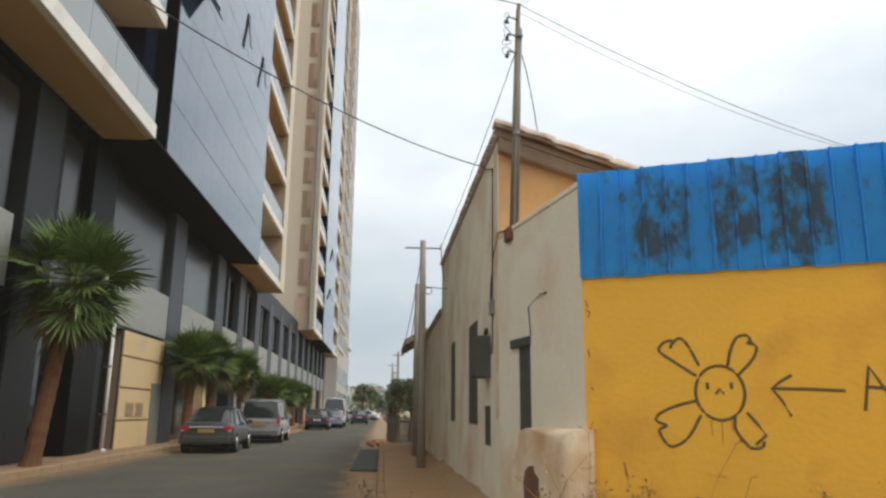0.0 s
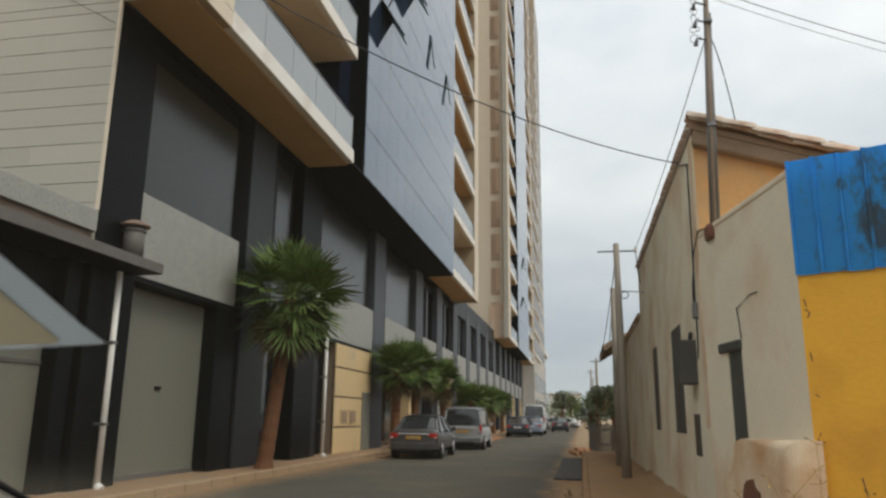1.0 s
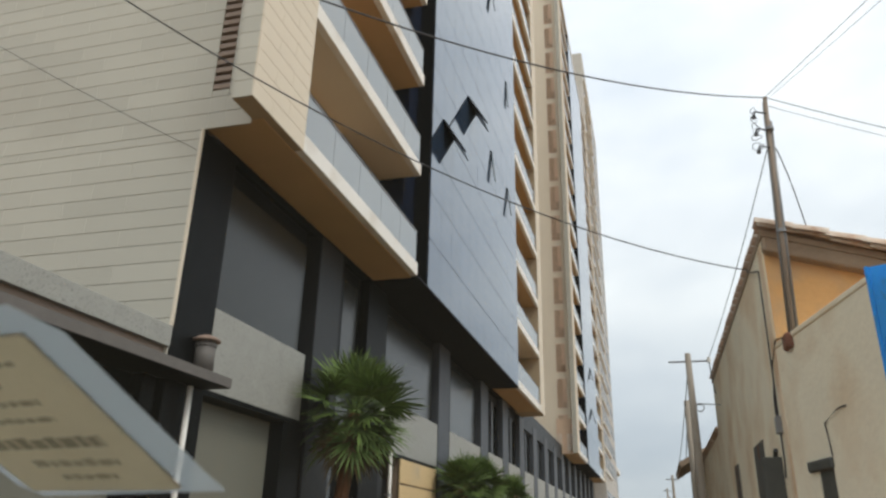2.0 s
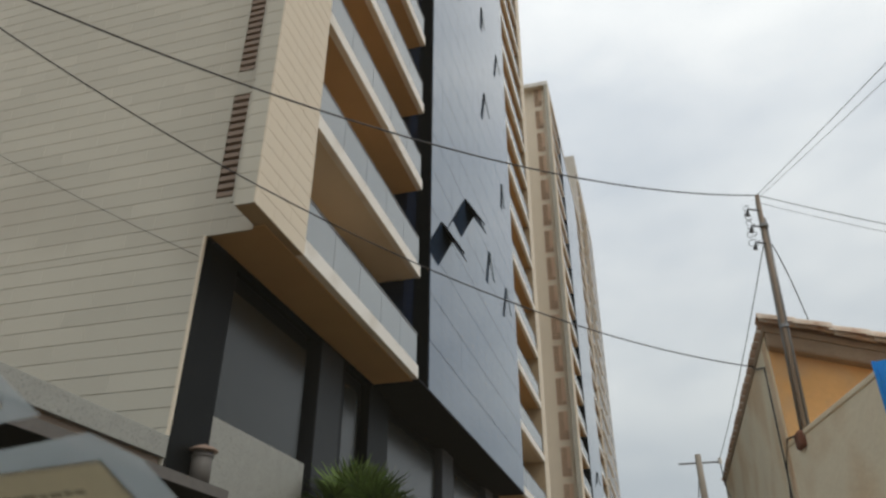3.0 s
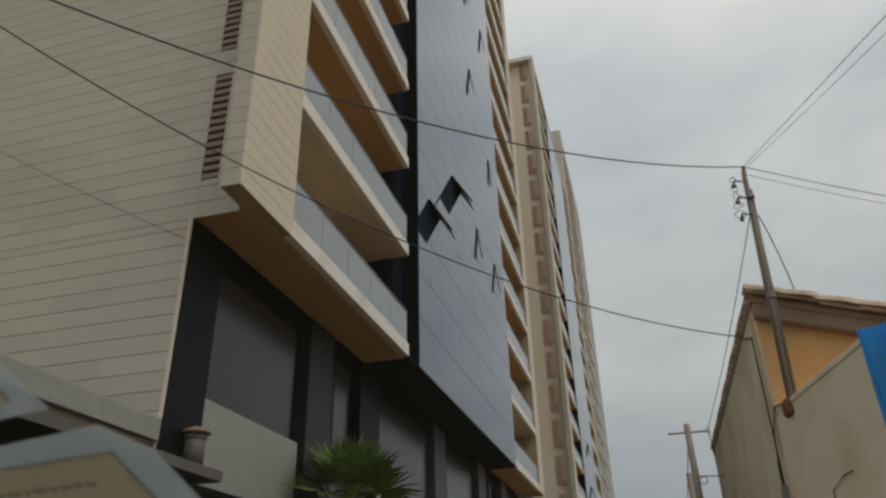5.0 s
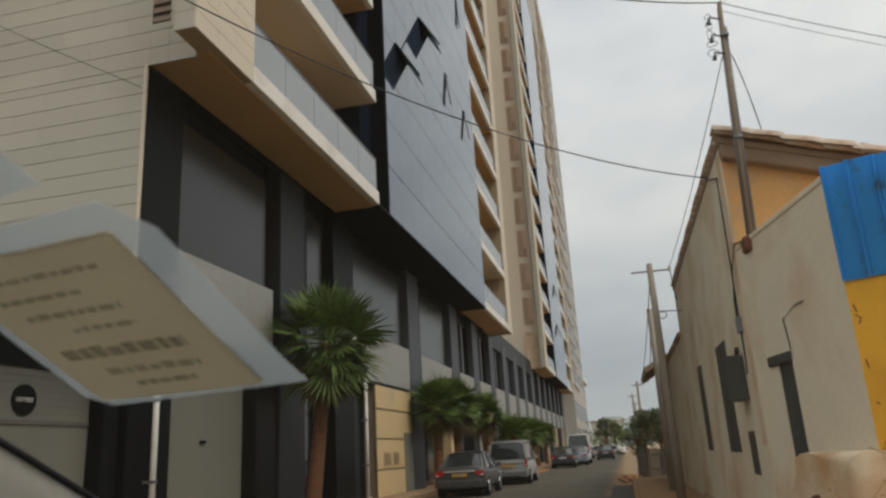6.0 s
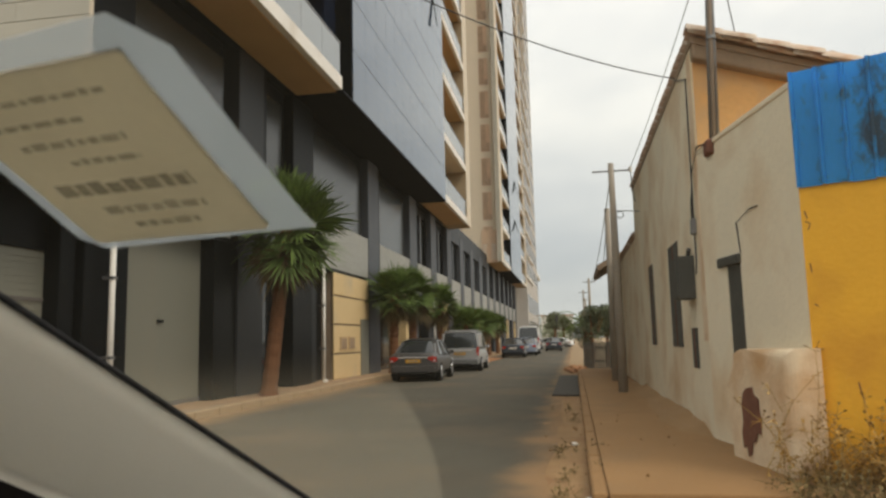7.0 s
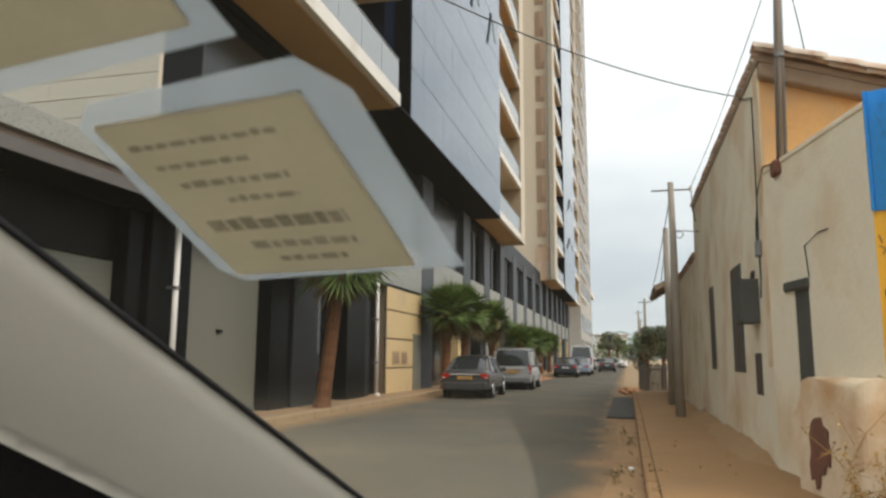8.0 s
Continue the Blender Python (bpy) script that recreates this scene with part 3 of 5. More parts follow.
pieces("window", me, [(0, 113.4 + 2.3 * i, z) for i in range(14) for z in (1.6, 5.6)], ft)
lb = root("corner_building", (-14, 150, 0), "low beige building with a cornice at the far corner", "building")
part("wall", bx(-30, -7.6, 146.1, 168, 0, 14.5, bevel=0.05), PALEWALL, lb)
part("cornice", bx(-30, -7.0, 146, 168.5, 14.5, 15.3, bevel=0.05), WHITE, lb)
me = finish(bx(-7.65, -7.56, 0, 1.5, 0, 4.5), "window", DARKGLASS)
pieces("window", me, [(0, 147.5 + 2.6 * i, z) for i in range(8) for z in (5.0, )], lb)
me = finish(bx(-7.65, -7.56, 0, 1.5, 0, 2.6), "window", DARKGLASS)
pieces("window", me, [(0, 147.5 + 2.6 * i, 11.0) for i in range(8)], lb)

# ---- podium along the pavement ----
pod = root("podium", (-8.2, 11.1, 0), "two-storey podium with dark granite piers and shopfronts", "building")
part("core", bx(-40, -8.95, 11.55, 112, 0, 9.02), BLACK, pod)
part("core", bx(-40, -8.3, 112, 146, 0, 9.6), PALEWALL, pod)
part("parapet", bx(-8.5, -8.22, 49.7, 72, 8.4, 9.8), DARKGREY, pod)
part("corner_pier", bx(-8.95, -8.2, 11.1, 12.35, 0.1, 9.0, bevel=0.02), BLACK, pod, "black granite corner pier")
# piers: (y0, y1)
piers = [(16.85, 18.35), (20.5, 22.1), (28.75, 30.4)] + [(36.6 + 5.75 * k, 38.3 + 5.75 * k) for k in range(13)]
for i, (a, b) in enumerate(piers):
    p = part("pier", bx(-8.95, -8.18, a, b, 0.1, 9.0, bevel=0.02), BLACK if i == 1 else DARKGREY if i == 0 else STEELGREY, pod, "grey granite pier")
    part("pier_edge", bx(-8.95, -8.22, b + 0.004, b + 0.25, 3.6, 9.0), BLACK, p)
# upper windows and speckled bands between the piers
bays = [(12.35, 16.5), (18.6, 20.5), (22.1, 28.75)] + [(30.65, 36.6)] + [(38.55 + 5.75 * k, 42.35 + 5.75 * k) for k in range(12)]
for i, (a, b) in enumerate(bays):
    if i != 1:
        bd = part("band", bx(-8.9, -8.21, a, b, 3.98, 5.62, bevel=0.012), TERRAZZO, pod, "speckled pale granite band")
        part("band_trim", bx(-8.9, -8.205, a, b, 3.88, 3.98), BLACK, bd)
    wz = 5.62 if i != 1 else 3.2
    top = 8.55 if i < 4 else 8.5
    edge = 0.05 if i == 0 else 0.35 if i < 4 else 0.45
    deep = -8.42 if i < 4 else -8.6
    ww = part("window", bx(deep - 0.04, deep, a + 0.02, b - edge, wz, top), SHOPGLASS, pod, "grey tinted shop window deep in its frame")
    part("window_frame", bx(-8.9, -8.5, b - edge, b, wz, top), BLACK, ww)
    part("lintel", bx(-8.9, -8.5, a, b, top, 9.0), BLACK, ww)
    if i > 3:
        part("mullion", bx(-8.70, -8.40, (a + b) / 2 - 0.35, (a + b) / 2 + 0.15, wz, top), STEELGREY, ww)
# ground floor
def roller(a, b, ztop, x=-8.6, label="grey-beige roller shutter pulled down"):
    s = part("shutter", bx(x - 0.03, x, a, b, 0.15, ztop), SHUTTER, pod, label)
    n = int((ztop - 0.2) / 0.11)
    me = finish(bx(x, x + 0.006, a, b, 0.001, 0.109), "lath", SHUTTER)
    pieces("lath", me, [(0, 0, 0.22 + 0.11 * k) for k in range(n)], s)
    part("bottom_rail", bx(x - 0.02, x + 0.04, a, b, 0.15, 0.24), METAL, s)
    part("shutter_lock", bx(x + 0.01, x + 0.05, (a + b) / 2 - 0.1, (a + b) / 2 + 0.1, 1.9, 1.96), BLACK, s)


roller(12.4, 15.75, 3.85)
part("shutter_jamb", bx(-8.9, -8.24, 15.75, 16.84, 0.1, 3.88), BLACK, pod, "black granite jamb")
part("shop_door", bx(-8.7, -8.62, 18.35, 20.5, 0.15, 3.2), DARKGLASS, pod, "dark glazed shop door")
part("shop_door", bx(-8.7, -8.62, 22.1, 24.2, 0.15, 3.88), BLACK, pod, "black shop door")
part("door_frame", bx(-8.62, -8.3, 22.4, 22.8, 0.15, 3.88), DARKGREY, pod, "grey door frame")
bp = part("beige_panel_wall", bx(-8.9, -8.24, 24.3, 28.74, 0.1, 3.88), JOINT, pod, "beige rendered wall with dark grooves and two vents")
for z0, z1 in ((0.15, 0.99), (1.05, 2.02), (2.08, 3.03), (3.09, 3.87)):
    part("render_panel", bx(-8.3, -8.2, 24.3, 28.72, z0, z1, bevel=0.008), BEIGE, bp)
for y in (24.95, 25.95):
    v = part("vent", bx(-8.22, -8.17, y, y + 0.75, 1.16, 1.62, bevel=0.01), BRICKRED, bp, "small square vent grille")
    for k in range(4):
        part("vent_slat", bx(-8.17, -8.155, y + 0.06, y + 0.69, 1.22 + 0.09 * k, 1.26 + 0.09 * k), LOUVRE, v)
part("side_door", bx(-8.2, -8.16, 27.5, 28.6, 0.15, 2.3, bevel=0.01), SHUTTER, bp, "pale grey door")
for i, (a, b) in enumerate(bays[3:]):
    part("shop_door", bx(-8.75, -8.68, a, b, 0.15, 3.88), DARKGLASS, pod, "dark shop front behind the palms")
    part("door_jamb", bx(-8.85, -8.22, b - 1.1, b, 0.1, 3.88), BEIGE if i % 2 == 0 else DARKGREY, pod, "rendered jamb")
# far part of the podium: window slits
me = finish(bx(-8.32, -8.25, 0, 1.2, 0, 2.7), "window", DARKGLASS)
pieces("window", me, [(0, 113 + 2.3 * i, z) for i in range(14) for z in (5.4,)], pod)

# entrance canopy beside the tower
can = root("entrance_canopy", (-8.3, 8, 0), "dark entrance canopy with a speckled granite edge and downlights", "canopy")
part("slab", bx(-12.5, -7.6, 1.5, 12.28, 3.95, 4.15, bevel=0.012), BLACK, can)
part("slab_face", bx(-7.6, -7.585, 1.5, 12.28, 3.96, 4.14), CAPGREY, can, "brown-grey slab edge")
part("slab_end", bx(-9.0, -7.62, 12.28, 12.29, 3.96, 4.14), METAL, can)
part("edge", bx(-8.45, -8.2, 1.5, 11.09, 4.5, 4.89, bevel=0.012), TERRAZZO, can, "speckled granite upstand")
part("edge_trim", bx(-8.5, -8.3, 1.5, 11.09, 4.16, 4.5), LOUVRE, can)
part("rear_wall", bx(-12.9, -12.6, 1.5, 11.5, 0.1, 4.0), DARKGREY, can)
part("post", bx(-9.3, -8.3, 10.62, 11.0, 0.1, 3.95, bevel=0.015), BLACK, can, "black granite post")
part("post", bx(-9.3, -8.3, 3.0, 3.6, 0.1, 3.95, bevel=0.015), BLACK, can, "black granite post")
part("gate_shutter", bx(-8.7, -8.6, 3.6, 10.62, 0.1, 3.0), SHUTTER, can, "pale roller shutter of the car park")
part("gate_header", bx(-8.7, -8.55, 3.6, 10.62, 3.0, 3.95), BLACK, can)
part("gate_rail", bx(-8.6, -8.57, 3.6, 10.62, 2.17, 2.23), CAPGREY, can, "dull metal rail across the shutter")
for k in range(26):
    part("gate_lath", bx(-8.6, -8.594, 3.6, 10.62, 0.2 + 0.107 * k, 0.2 + 0.107 * k + 0.1), SHUTTER, can)
for k in range(3):
    part("downlight", tube([(-8.9 - 0.7 * k, 9.2, 3.955), (-8.9 - 0.7 * k, 9.2, 3.93)], 0.07, 10), WHITELAMP, can)
cap = root("vent_cap", (-8.02, 11.92, 4.15), "round metal vent pipe with rusty cap on the canopy", "vent cap")
part("stem", tube([(-8.02, 11.92, 4.15), (-8.02, 11.92, 4.80)], 0.19, 18), CAPGREY, cap, smooth=True)
part("collar", tube([(-8.02, 11.92, 4.70), (-8.02, 11.92, 4.74)], 0.21, 18), CAPGREY, cap)
part("hood", tube([(-8.02, 11.92, 4.80), (-8.02, 11.92, 4.83), (-8.02, 11.92, 4.89), (-8.02, 11.92, 4.93)], [0.27, 0.27, 0.17, 0.05], 20), HOODRUST, cap, "low domed hood with rust", smooth=True)
sg = root("entrance_sign", (-8.6, 8.91, 2.27), "round dark sign lettered ENTREE on the shutter", "sign")
part("disc", tube([(-8.594, 9.21, 2.52), (-8.565, 9.21, 2.52)], 0.23, 24), BLACK, sg)
tx = bpy.data.curves.new("letters", "FONT")
tx.body, tx.size, tx.extrude, tx.align_x, tx.align_y = "ENTREE", 0.095, 0.002, "CENTER", "CENTER"
tx.materials.append(WHITE)
to = new("letters", tx)
to.parent = sg
to.matrix_basis = pose(0.036, 0.3, 0.25, 90, 0, 90)

# downpipes on the podium
for y, h in ((11.66, 3.9), (22.85, 3.9), (36.4, 3.9), (42.3, 3.9), (53.8, 3.9)):
    dp = root("rain_pipe", (-8.05, y, 0.15), "white rain pipe down the front of the podium", "rain pipe", "rain pipes")
    part("pipe", tube([(-8.05, y, 0.2), (-8.05, y, h)], 0.055, 10), WHITE, dp, smooth=True)
    part("shoe", tube([(-8.05, y, 0.2), (-7.95, y, 0.15)], 0.075, 10), WHITE, dp)
    for z in (1.2, 2.6):
        part("bracket", bx(-8.21, -7.99, y - 0.07, y + 0.07, z, z + 0.05), METAL, dp)


# ---- old house, yard wall and yellow wall ----
house = root("old_house", (2.5, 9.3, 0), "old plastered house with a weathered tile roof and peach gable end", "house")


def wall_x(x, thick, y0, y1, z0, z1, holes):
    """Boxes of a wall facing -x with holes (y0, y1, z0, z1)."""
    out = []
    cuts = sorted({y0, y1, *[h[0] for h in holes], *[h[1] for h in holes]})
    for a, b in zip(cuts, cuts[1:]):
        z = z0
        for h in sorted([h for h in holes if h[0] <= a + 1e-6 and h[1] >= b - 1e-6], key=lambda q: q[2]):
            out.append((x, x + thick, a, b, z, h[2]))
            z = h[3]
        out.append((x, x + thick, a, b, z, z1))
    return out


WH = [(11.4, 12.5, 1.2, 2.8), (14.95, 15.7, 1.2, 2.8), (10.07, 10.53, 0.94, 1.47)]
bm = bmesh.new()
for q in wall_x(1.56, 0.35, 9.3, 18.5, 0.05, 5.02, WH):
    bx(*q, bm)
bmesh.ops.remove_doubles(bm, verts=bm.verts, dist=0.0005)
street_wall = part("street_wall", bm, PLASTER, house, "stained pale plaster wall on the street")
bm = prism([(1.58, 0.05), (5.5, 0.05), (5.5, 3.75), (1.58, 5.02)], 9.28, 9.6, "y")
part("gable_wall", bm, PEACH, house, "peach plastered end wall under the roof verge")
part("inner_core", bx(1.9, 5.5, 9.6, 18.4, 0.05, 3.9), BLACK, house)
for (a, b, z0, z1), nm in zip(WH, ("window", "window", "hatch")):
    w = part(nm, bx(1.550, 1.60, a, b, z0, z1), BOARD, house, "dark boarded opening set deep in the wall")
    part("window_bar", bx(1.542, 1.55, (a + b) / 2 - 0.02, (a + b) / 2 + 0.02, z0, z1), RUST, w)
# roof falling away from the street, with tiles
slope = (3.75 - 5.02) / 3.92
roof = part("roof", prism([(1.545, 4.99), (5.7, 4.99 + slope * 4.15), (5.7, 5.07 + slope * 4.15), (1.545, 5.07)], 9.1, 18.55, "y"), EAVE, house, "tile roof bedded in mortar")


def barrel(length, r, up):
    """A half-round tile along x."""
    bm = bmesh.new()
    ring = []
    for i in range(2):
        for k in range(7):
            a = math.pi * k / 6
            rr = r * (1.0 if i == 0 else 0.86)
            ring.append(bm.verts.new((length * i, rr * math.cos(a), up * rr * math.sin(a))))
    for k in range(6):
        bm.faces.new((ring[k], ring[k + 1], ring[7 + k + 1], ring[7 + k]))
    geom = bmesh.ops.extrude_face_region(bm, geom=bm.faces[:])
    bmesh.ops.scale(bm, verts=[v for v in geom["geom"] if isinstance(v, bmesh.types.BMVert)], vec=(1, 0.85, 0.85))
    bmesh.ops.rotate(bm, verts=bm.verts, cent=(0, 0, 0), matrix=Matrix.Rotation(math.atan(-slope), 3, "Y"))
    return finish(bm, "roof_tile", TILE, True)


tile_me = barrel(0.46, 0.15, 1)
spots = []
for j in range(28):
    for i in range(6):
        x = 1.49 + 0.40 * i
        spots.append((x, 9.12 + 0.34 * j + 0.02 * math.sin(j * 7 + i), 5.07 + 0.015 * math.sin(j * 5 + i * 2) + slope * (x - 1.545)))
pieces("roof_tile", tile_me, spots, roof)
vm = bmesh.new()
ring = []
for i in range(2):
    for k in range(7):
        a = math.pi * k / 6
        ring.append(vm.verts.new((0.44 * i, 0.12 * math.cos(a) - 0.02, 0.10 * math.sin(a))))
for k in range(6):
    vm.faces.new((ring[k], ring[k + 1], ring[7 + k + 1], ring[7 + k]))
bmesh.ops.rotate(vm, verts=vm.verts, cent=(0, 0, 0), matrix=Matrix.Rotation(math.atan(-slope) - 0.06, 3, "Y"))
verge_me = finish(vm, "verge_tile", TILE, True)
pieces("verge_tile", verge_me, [(1.47 + 0.38 * k, 9.08, 5.09 + slope * (0.38 * k - 0.08) + 0.01 * (k % 2)) for k in range(11)], roof)
verge = part("verge_edge", bx(0, 4.4, 9.12, 9.3, -0.2, 0.0, bevel=0.03), EAVE, roof, "dark crumbling mortar verge")
for v in verge.data.vertices:
    wx = v.co.x + away(roof).x
    v.co.z += 5.0 + slope * wx
    v.co.x += 1.56

# lower house beyond
low = root("low_house", (2.5, 20, 0), "lower plastered house with a small overhanging roof", "house")
part("wall", bx(1.60, 5.5, 18.5, 30, 0.05, 3.85), PLASTER, low)
part("roof", prism([(1.60, 3.85), (5.5, 3.85), (5.5, 4.6), (3.0, 4.6), (1.50, 3.95)], 18.52, 30, "y"), TILE, low, "sloping tile roof")
part("porch_roof", prism([(0.85, 3.55), (1.62, 4.0), (1.62, 4.15), (0.80, 3.72)], 24.3, 29, "y"), EAVE, low, "small projecting tile roof over the sidewalk")

# yard wall, bent off the street line
yw = root("yard_wall", (1.8, 8, 0), "pale stained yard wall between house and yellow wall", "wall")
CX, CY = 2.0, 6.9
vx, vy = CX - 1.56, CY - 9.3
vl = math.hypot(vx, vy)
yaw_y = math.atan2(vy, vx)


def on_wall(bm, at, ang):
    """Turns a piece built with its face along +x and its front towards -y, and sets it down."""
    bmesh.ops.rotate(bm, verts=bm.verts, cent=(0, 0, 0), matrix=Matrix.Rotation(ang, 3, "Z"))
    bmesh.ops.translate(bm, verts=bm.verts, vec=at)
    return bm


D0, D1 = 0.69, 1.07
bm = bmesh.new()
for q in ((0, D0, 0, 0.3, 0.02, 3.6), (D0, D1, 0, 0.3, 0.02, 0.2), (D0, D1, 0, 0.3, 2.22, 3.6), (D1, vl, 0, 0.3, 0.02, 3.6)):
    bx(*q, bm)
part("wall", on_wall(bm, (1.56, 9.3, 0), yaw_y), PLASTER, yw)
part("coping", on_wall(bx(-0.02, vl, -0.015, 0.32, 3.6, 3.66, bevel=0.012), (1.56, 9.3, 0), yaw_y), PLASTER, yw)
dr = part("door", on_wall(bx(D0, D1, 0.012, 0.07, 0.2, 2.22), (1.56, 9.3, 0), yaw_y), BOARD, yw, "dark green door set in the yard wall")
part("lintel", on_wall(bx(D0 - 0.2, D1 + 0.02, -0.04, 0.1, 2.13, 2.24, bevel=0.02), (1.56, 9.3, 0), yaw_y), BOARD, yw, "dark crumbling lintel")
# rounded masonry bench with a rusty hatch
tk = root("masonry_housing", (1.8, 8, 0), "rounded plaster housing with a rusty little hatch", "masonry housing")
out = [(1.16, 0.02)]
for k in range(9):
    a = math.pi - math.pi / 2 * k / 8
    out.append((1.66 + 0.5 * math.cos(a), 0.86 + 0.37 * math.sin(a)))
out += [(vl + 0.1, 1.235), (vl + 0.1, 0.02)]
bm = prism(out, -0.28, 0.02, "y")
bmesh.ops.bevel(bm, geom=[e for e in bm.edges if all(abs(v.co.y + 0.28) < 1e-4 for v in e.verts) and max(v.co.z for v in e.verts) > 0.1], offset=0.11, segments=5, affect="EDGES", profile=0.5)
part("body", on_wall(bm, (1.56, 9.3, 0), yaw_y), ORANGEPLASTER, tk)
hatch = bmesh.new()
hv = [hatch.verts.new((1.74 + dx, -0.286, z)) for dx, z in ((-0.2, 0.27), (-0.13, 0.3), (-0.10, 0.2), (-0.03, 0.23), (0.0, 0.34), (0.08, 0.36), (0.13, 0.45), (0.2, 0.44), (0.23, 0.58), (0.19, 0.66), (0.2, 0.76), (0.1, 0.8), (0.07, 0.87), (-0.06, 0.85), (-0.14, 0.8), (-0.19, 0.68), (-0.17, 0.52), (-0.22, 0.42))]
hatch.faces.new(hv)
ex = bmesh.ops.extrude_face_region(hatch, geom=hatch.faces[:])
bmesh.ops.translate(hatch, verts=[v for v in ex["geom"] if isinstance(v, bmesh.types.BMVert)], vec=(0, -0.012, 0))
part("hatch", on_wall(hatch, (1.56, 9.3, 0), yaw_y), RUST, tk, "rust-brown metal hatch")

# ochre plaster bleeding down the house corner
part("corner_patch", bx(1.554, 1.562, 9.32, 9.60, 1.3, 4.95), ORANGEPLASTER, house, "ochre-stained plaster strip at the corner")


def soil_bank(name, path, width, height, label):
    """A ragged wedge of soil blown against a wall foot; the path runs along the wall."""
    bm = bmesh.new()
    rows = []
    for k, (p, q) in enumerate(path):
        ends = min(1.0, k / 4, (len(path) - 1 - k) / 4)
        ragged = ends * (1 + 0.5 * noise.noise((k * 0.13, 2.0, 7.0)) + 0.15 * noise.noise((k * 0.45, 5.0, 1.0)))
        rows.append([bm.verts.new((p.x + (q.x - p.x) * f * width * ragged, p.y + (q.y - p.y) * f * width * ragged, p.z - 0.01 + height * ragged * (1 - f) ** 1.6)) for f in (0, 0.25, 0.5, 0.75, 1.0)])
    for r0, r1 in zip(rows, rows[1:]):
        for i in range(4):
            bm.faces.new((r0[i], r0[i + 1], r1[i + 1], r1[i]))
    ob = setting(name, bm, SAND, label, "ground")
    for f in ob.data.polygons:
        f.use_smooth = True


soil_bank("ground_bank", [(Vector((1.57, 9.3 + 0.2 * k, 0.15)), Vector((0.57, 9.3 + 0.2 * k, 0.15))) for k in range(47)], 0.42, 0.13, "orange soil banked against the foot of the house")

# yellow wall with blue sheets
ye = root("yellow_wall", (4, 6, 0), "yellow painted wall with black spray drawings", "wall")
yel_ang = math.atan2(-1.12, 2.33)
YL = 11.0
part("wall", on_wall(bx(0, YL, 0, 0.25, -0.05, 2.70), (CX, CY, 0), yel_ang), YELLOW, ye)
bl = root("sheet_fence", (4, 6, 2.6), "row of blue trapezoid sheets with scraped dark patches above the wall", "sheet fence")
part("rail", on_wall(bx(0, YL, 0.05, 0.12, 2.75, 3.62), (CX, CY, 0), yel_ang), METAL, bl)


def sheet_piece(w):
    bm = bmesh.new()
    prof = [(0.0, 0.0), (0.008, -0.03), (0.03, -0.03), (0.038, 0.0), (w, 0.0)]
    lo = [bm.verts.new((a, b, 0)) for a, b in prof]
    hi = [bm.verts.new((a, b, 1.07)) for a, b in prof]
    for k in range(4):
        bm.faces.new((lo[k], lo[k + 1], hi[k + 1], hi[k]))
    bmesh.ops.solidify(bm, geom=bm.faces[:], thickness=0.004)
    bmesh.ops.rotate(bm, verts=bm.verts, cent=(0, 0, 0), matrix=Matrix.Rotation(yel_ang, 3, "Z"))
    return finish(bm, "sheet", BLUE)


sw = 0.205
sme = sheet_piece(sw)
base = away(bl)
for k in range(int(YL / sw)):
    ob = new("sheet", sme)
    ob.parent = bl
    d = k * sw - 0.01
    ob.location = Vector((CX + d * math.cos(yel_ang) + 0.02 * math.sin(yel_ang), CY + d * math.sin(yel_ang) - 0.02 * math.cos(yel_ang), 2.66 + 0.006 * math.sin(k * 2.3))) - base


def strokes(lines, r=0.0145):
    bm = bmesh.new()
    for pts in lines:
        tube([(s, -0.004, z) for s, z in pts], r, 6, bm)
    for v in bm.verts:
        v.co.y = -0.003 + (v.co.y + 0.004) * 0.12
    return on_wall(bm, (CX, CY, 0), yel_ang)


def rounded(pts, n=6):
    """A freehand curve through the points."""
    q = [Vector((*p, 0)) for p in pts]
    q = [q[0] * 2 - q[1]] + q + [q[-1] * 2 - q[-2]]
    out = []
    for i in range(1, len(q) - 2):
        for k in range(n):
            t = k / n
            out.append(0.5 * (2 * q[i] + (q[i + 1] - q[i - 1]) * t + (2 * q[i - 1] - 5 * q[i] + 4 * q[i + 1] - q[i + 2]) * t * t + (3 * q[i] - q[i - 1] - 3 * q[i + 1] + q[i + 2]) * t ** 3))
    out.append(q[-2])
    return [(v.x, v.y) for v in out]


def arc(cx, cz, rx, rz, a0, a1, n=18):
    return [(cx + rx * math.cos(radians(a0 + (a1 - a0) * k / n)), cz + rz * math.sin(radians(a0 + (a1 - a0) * k / n))) for k in range(n + 1)]


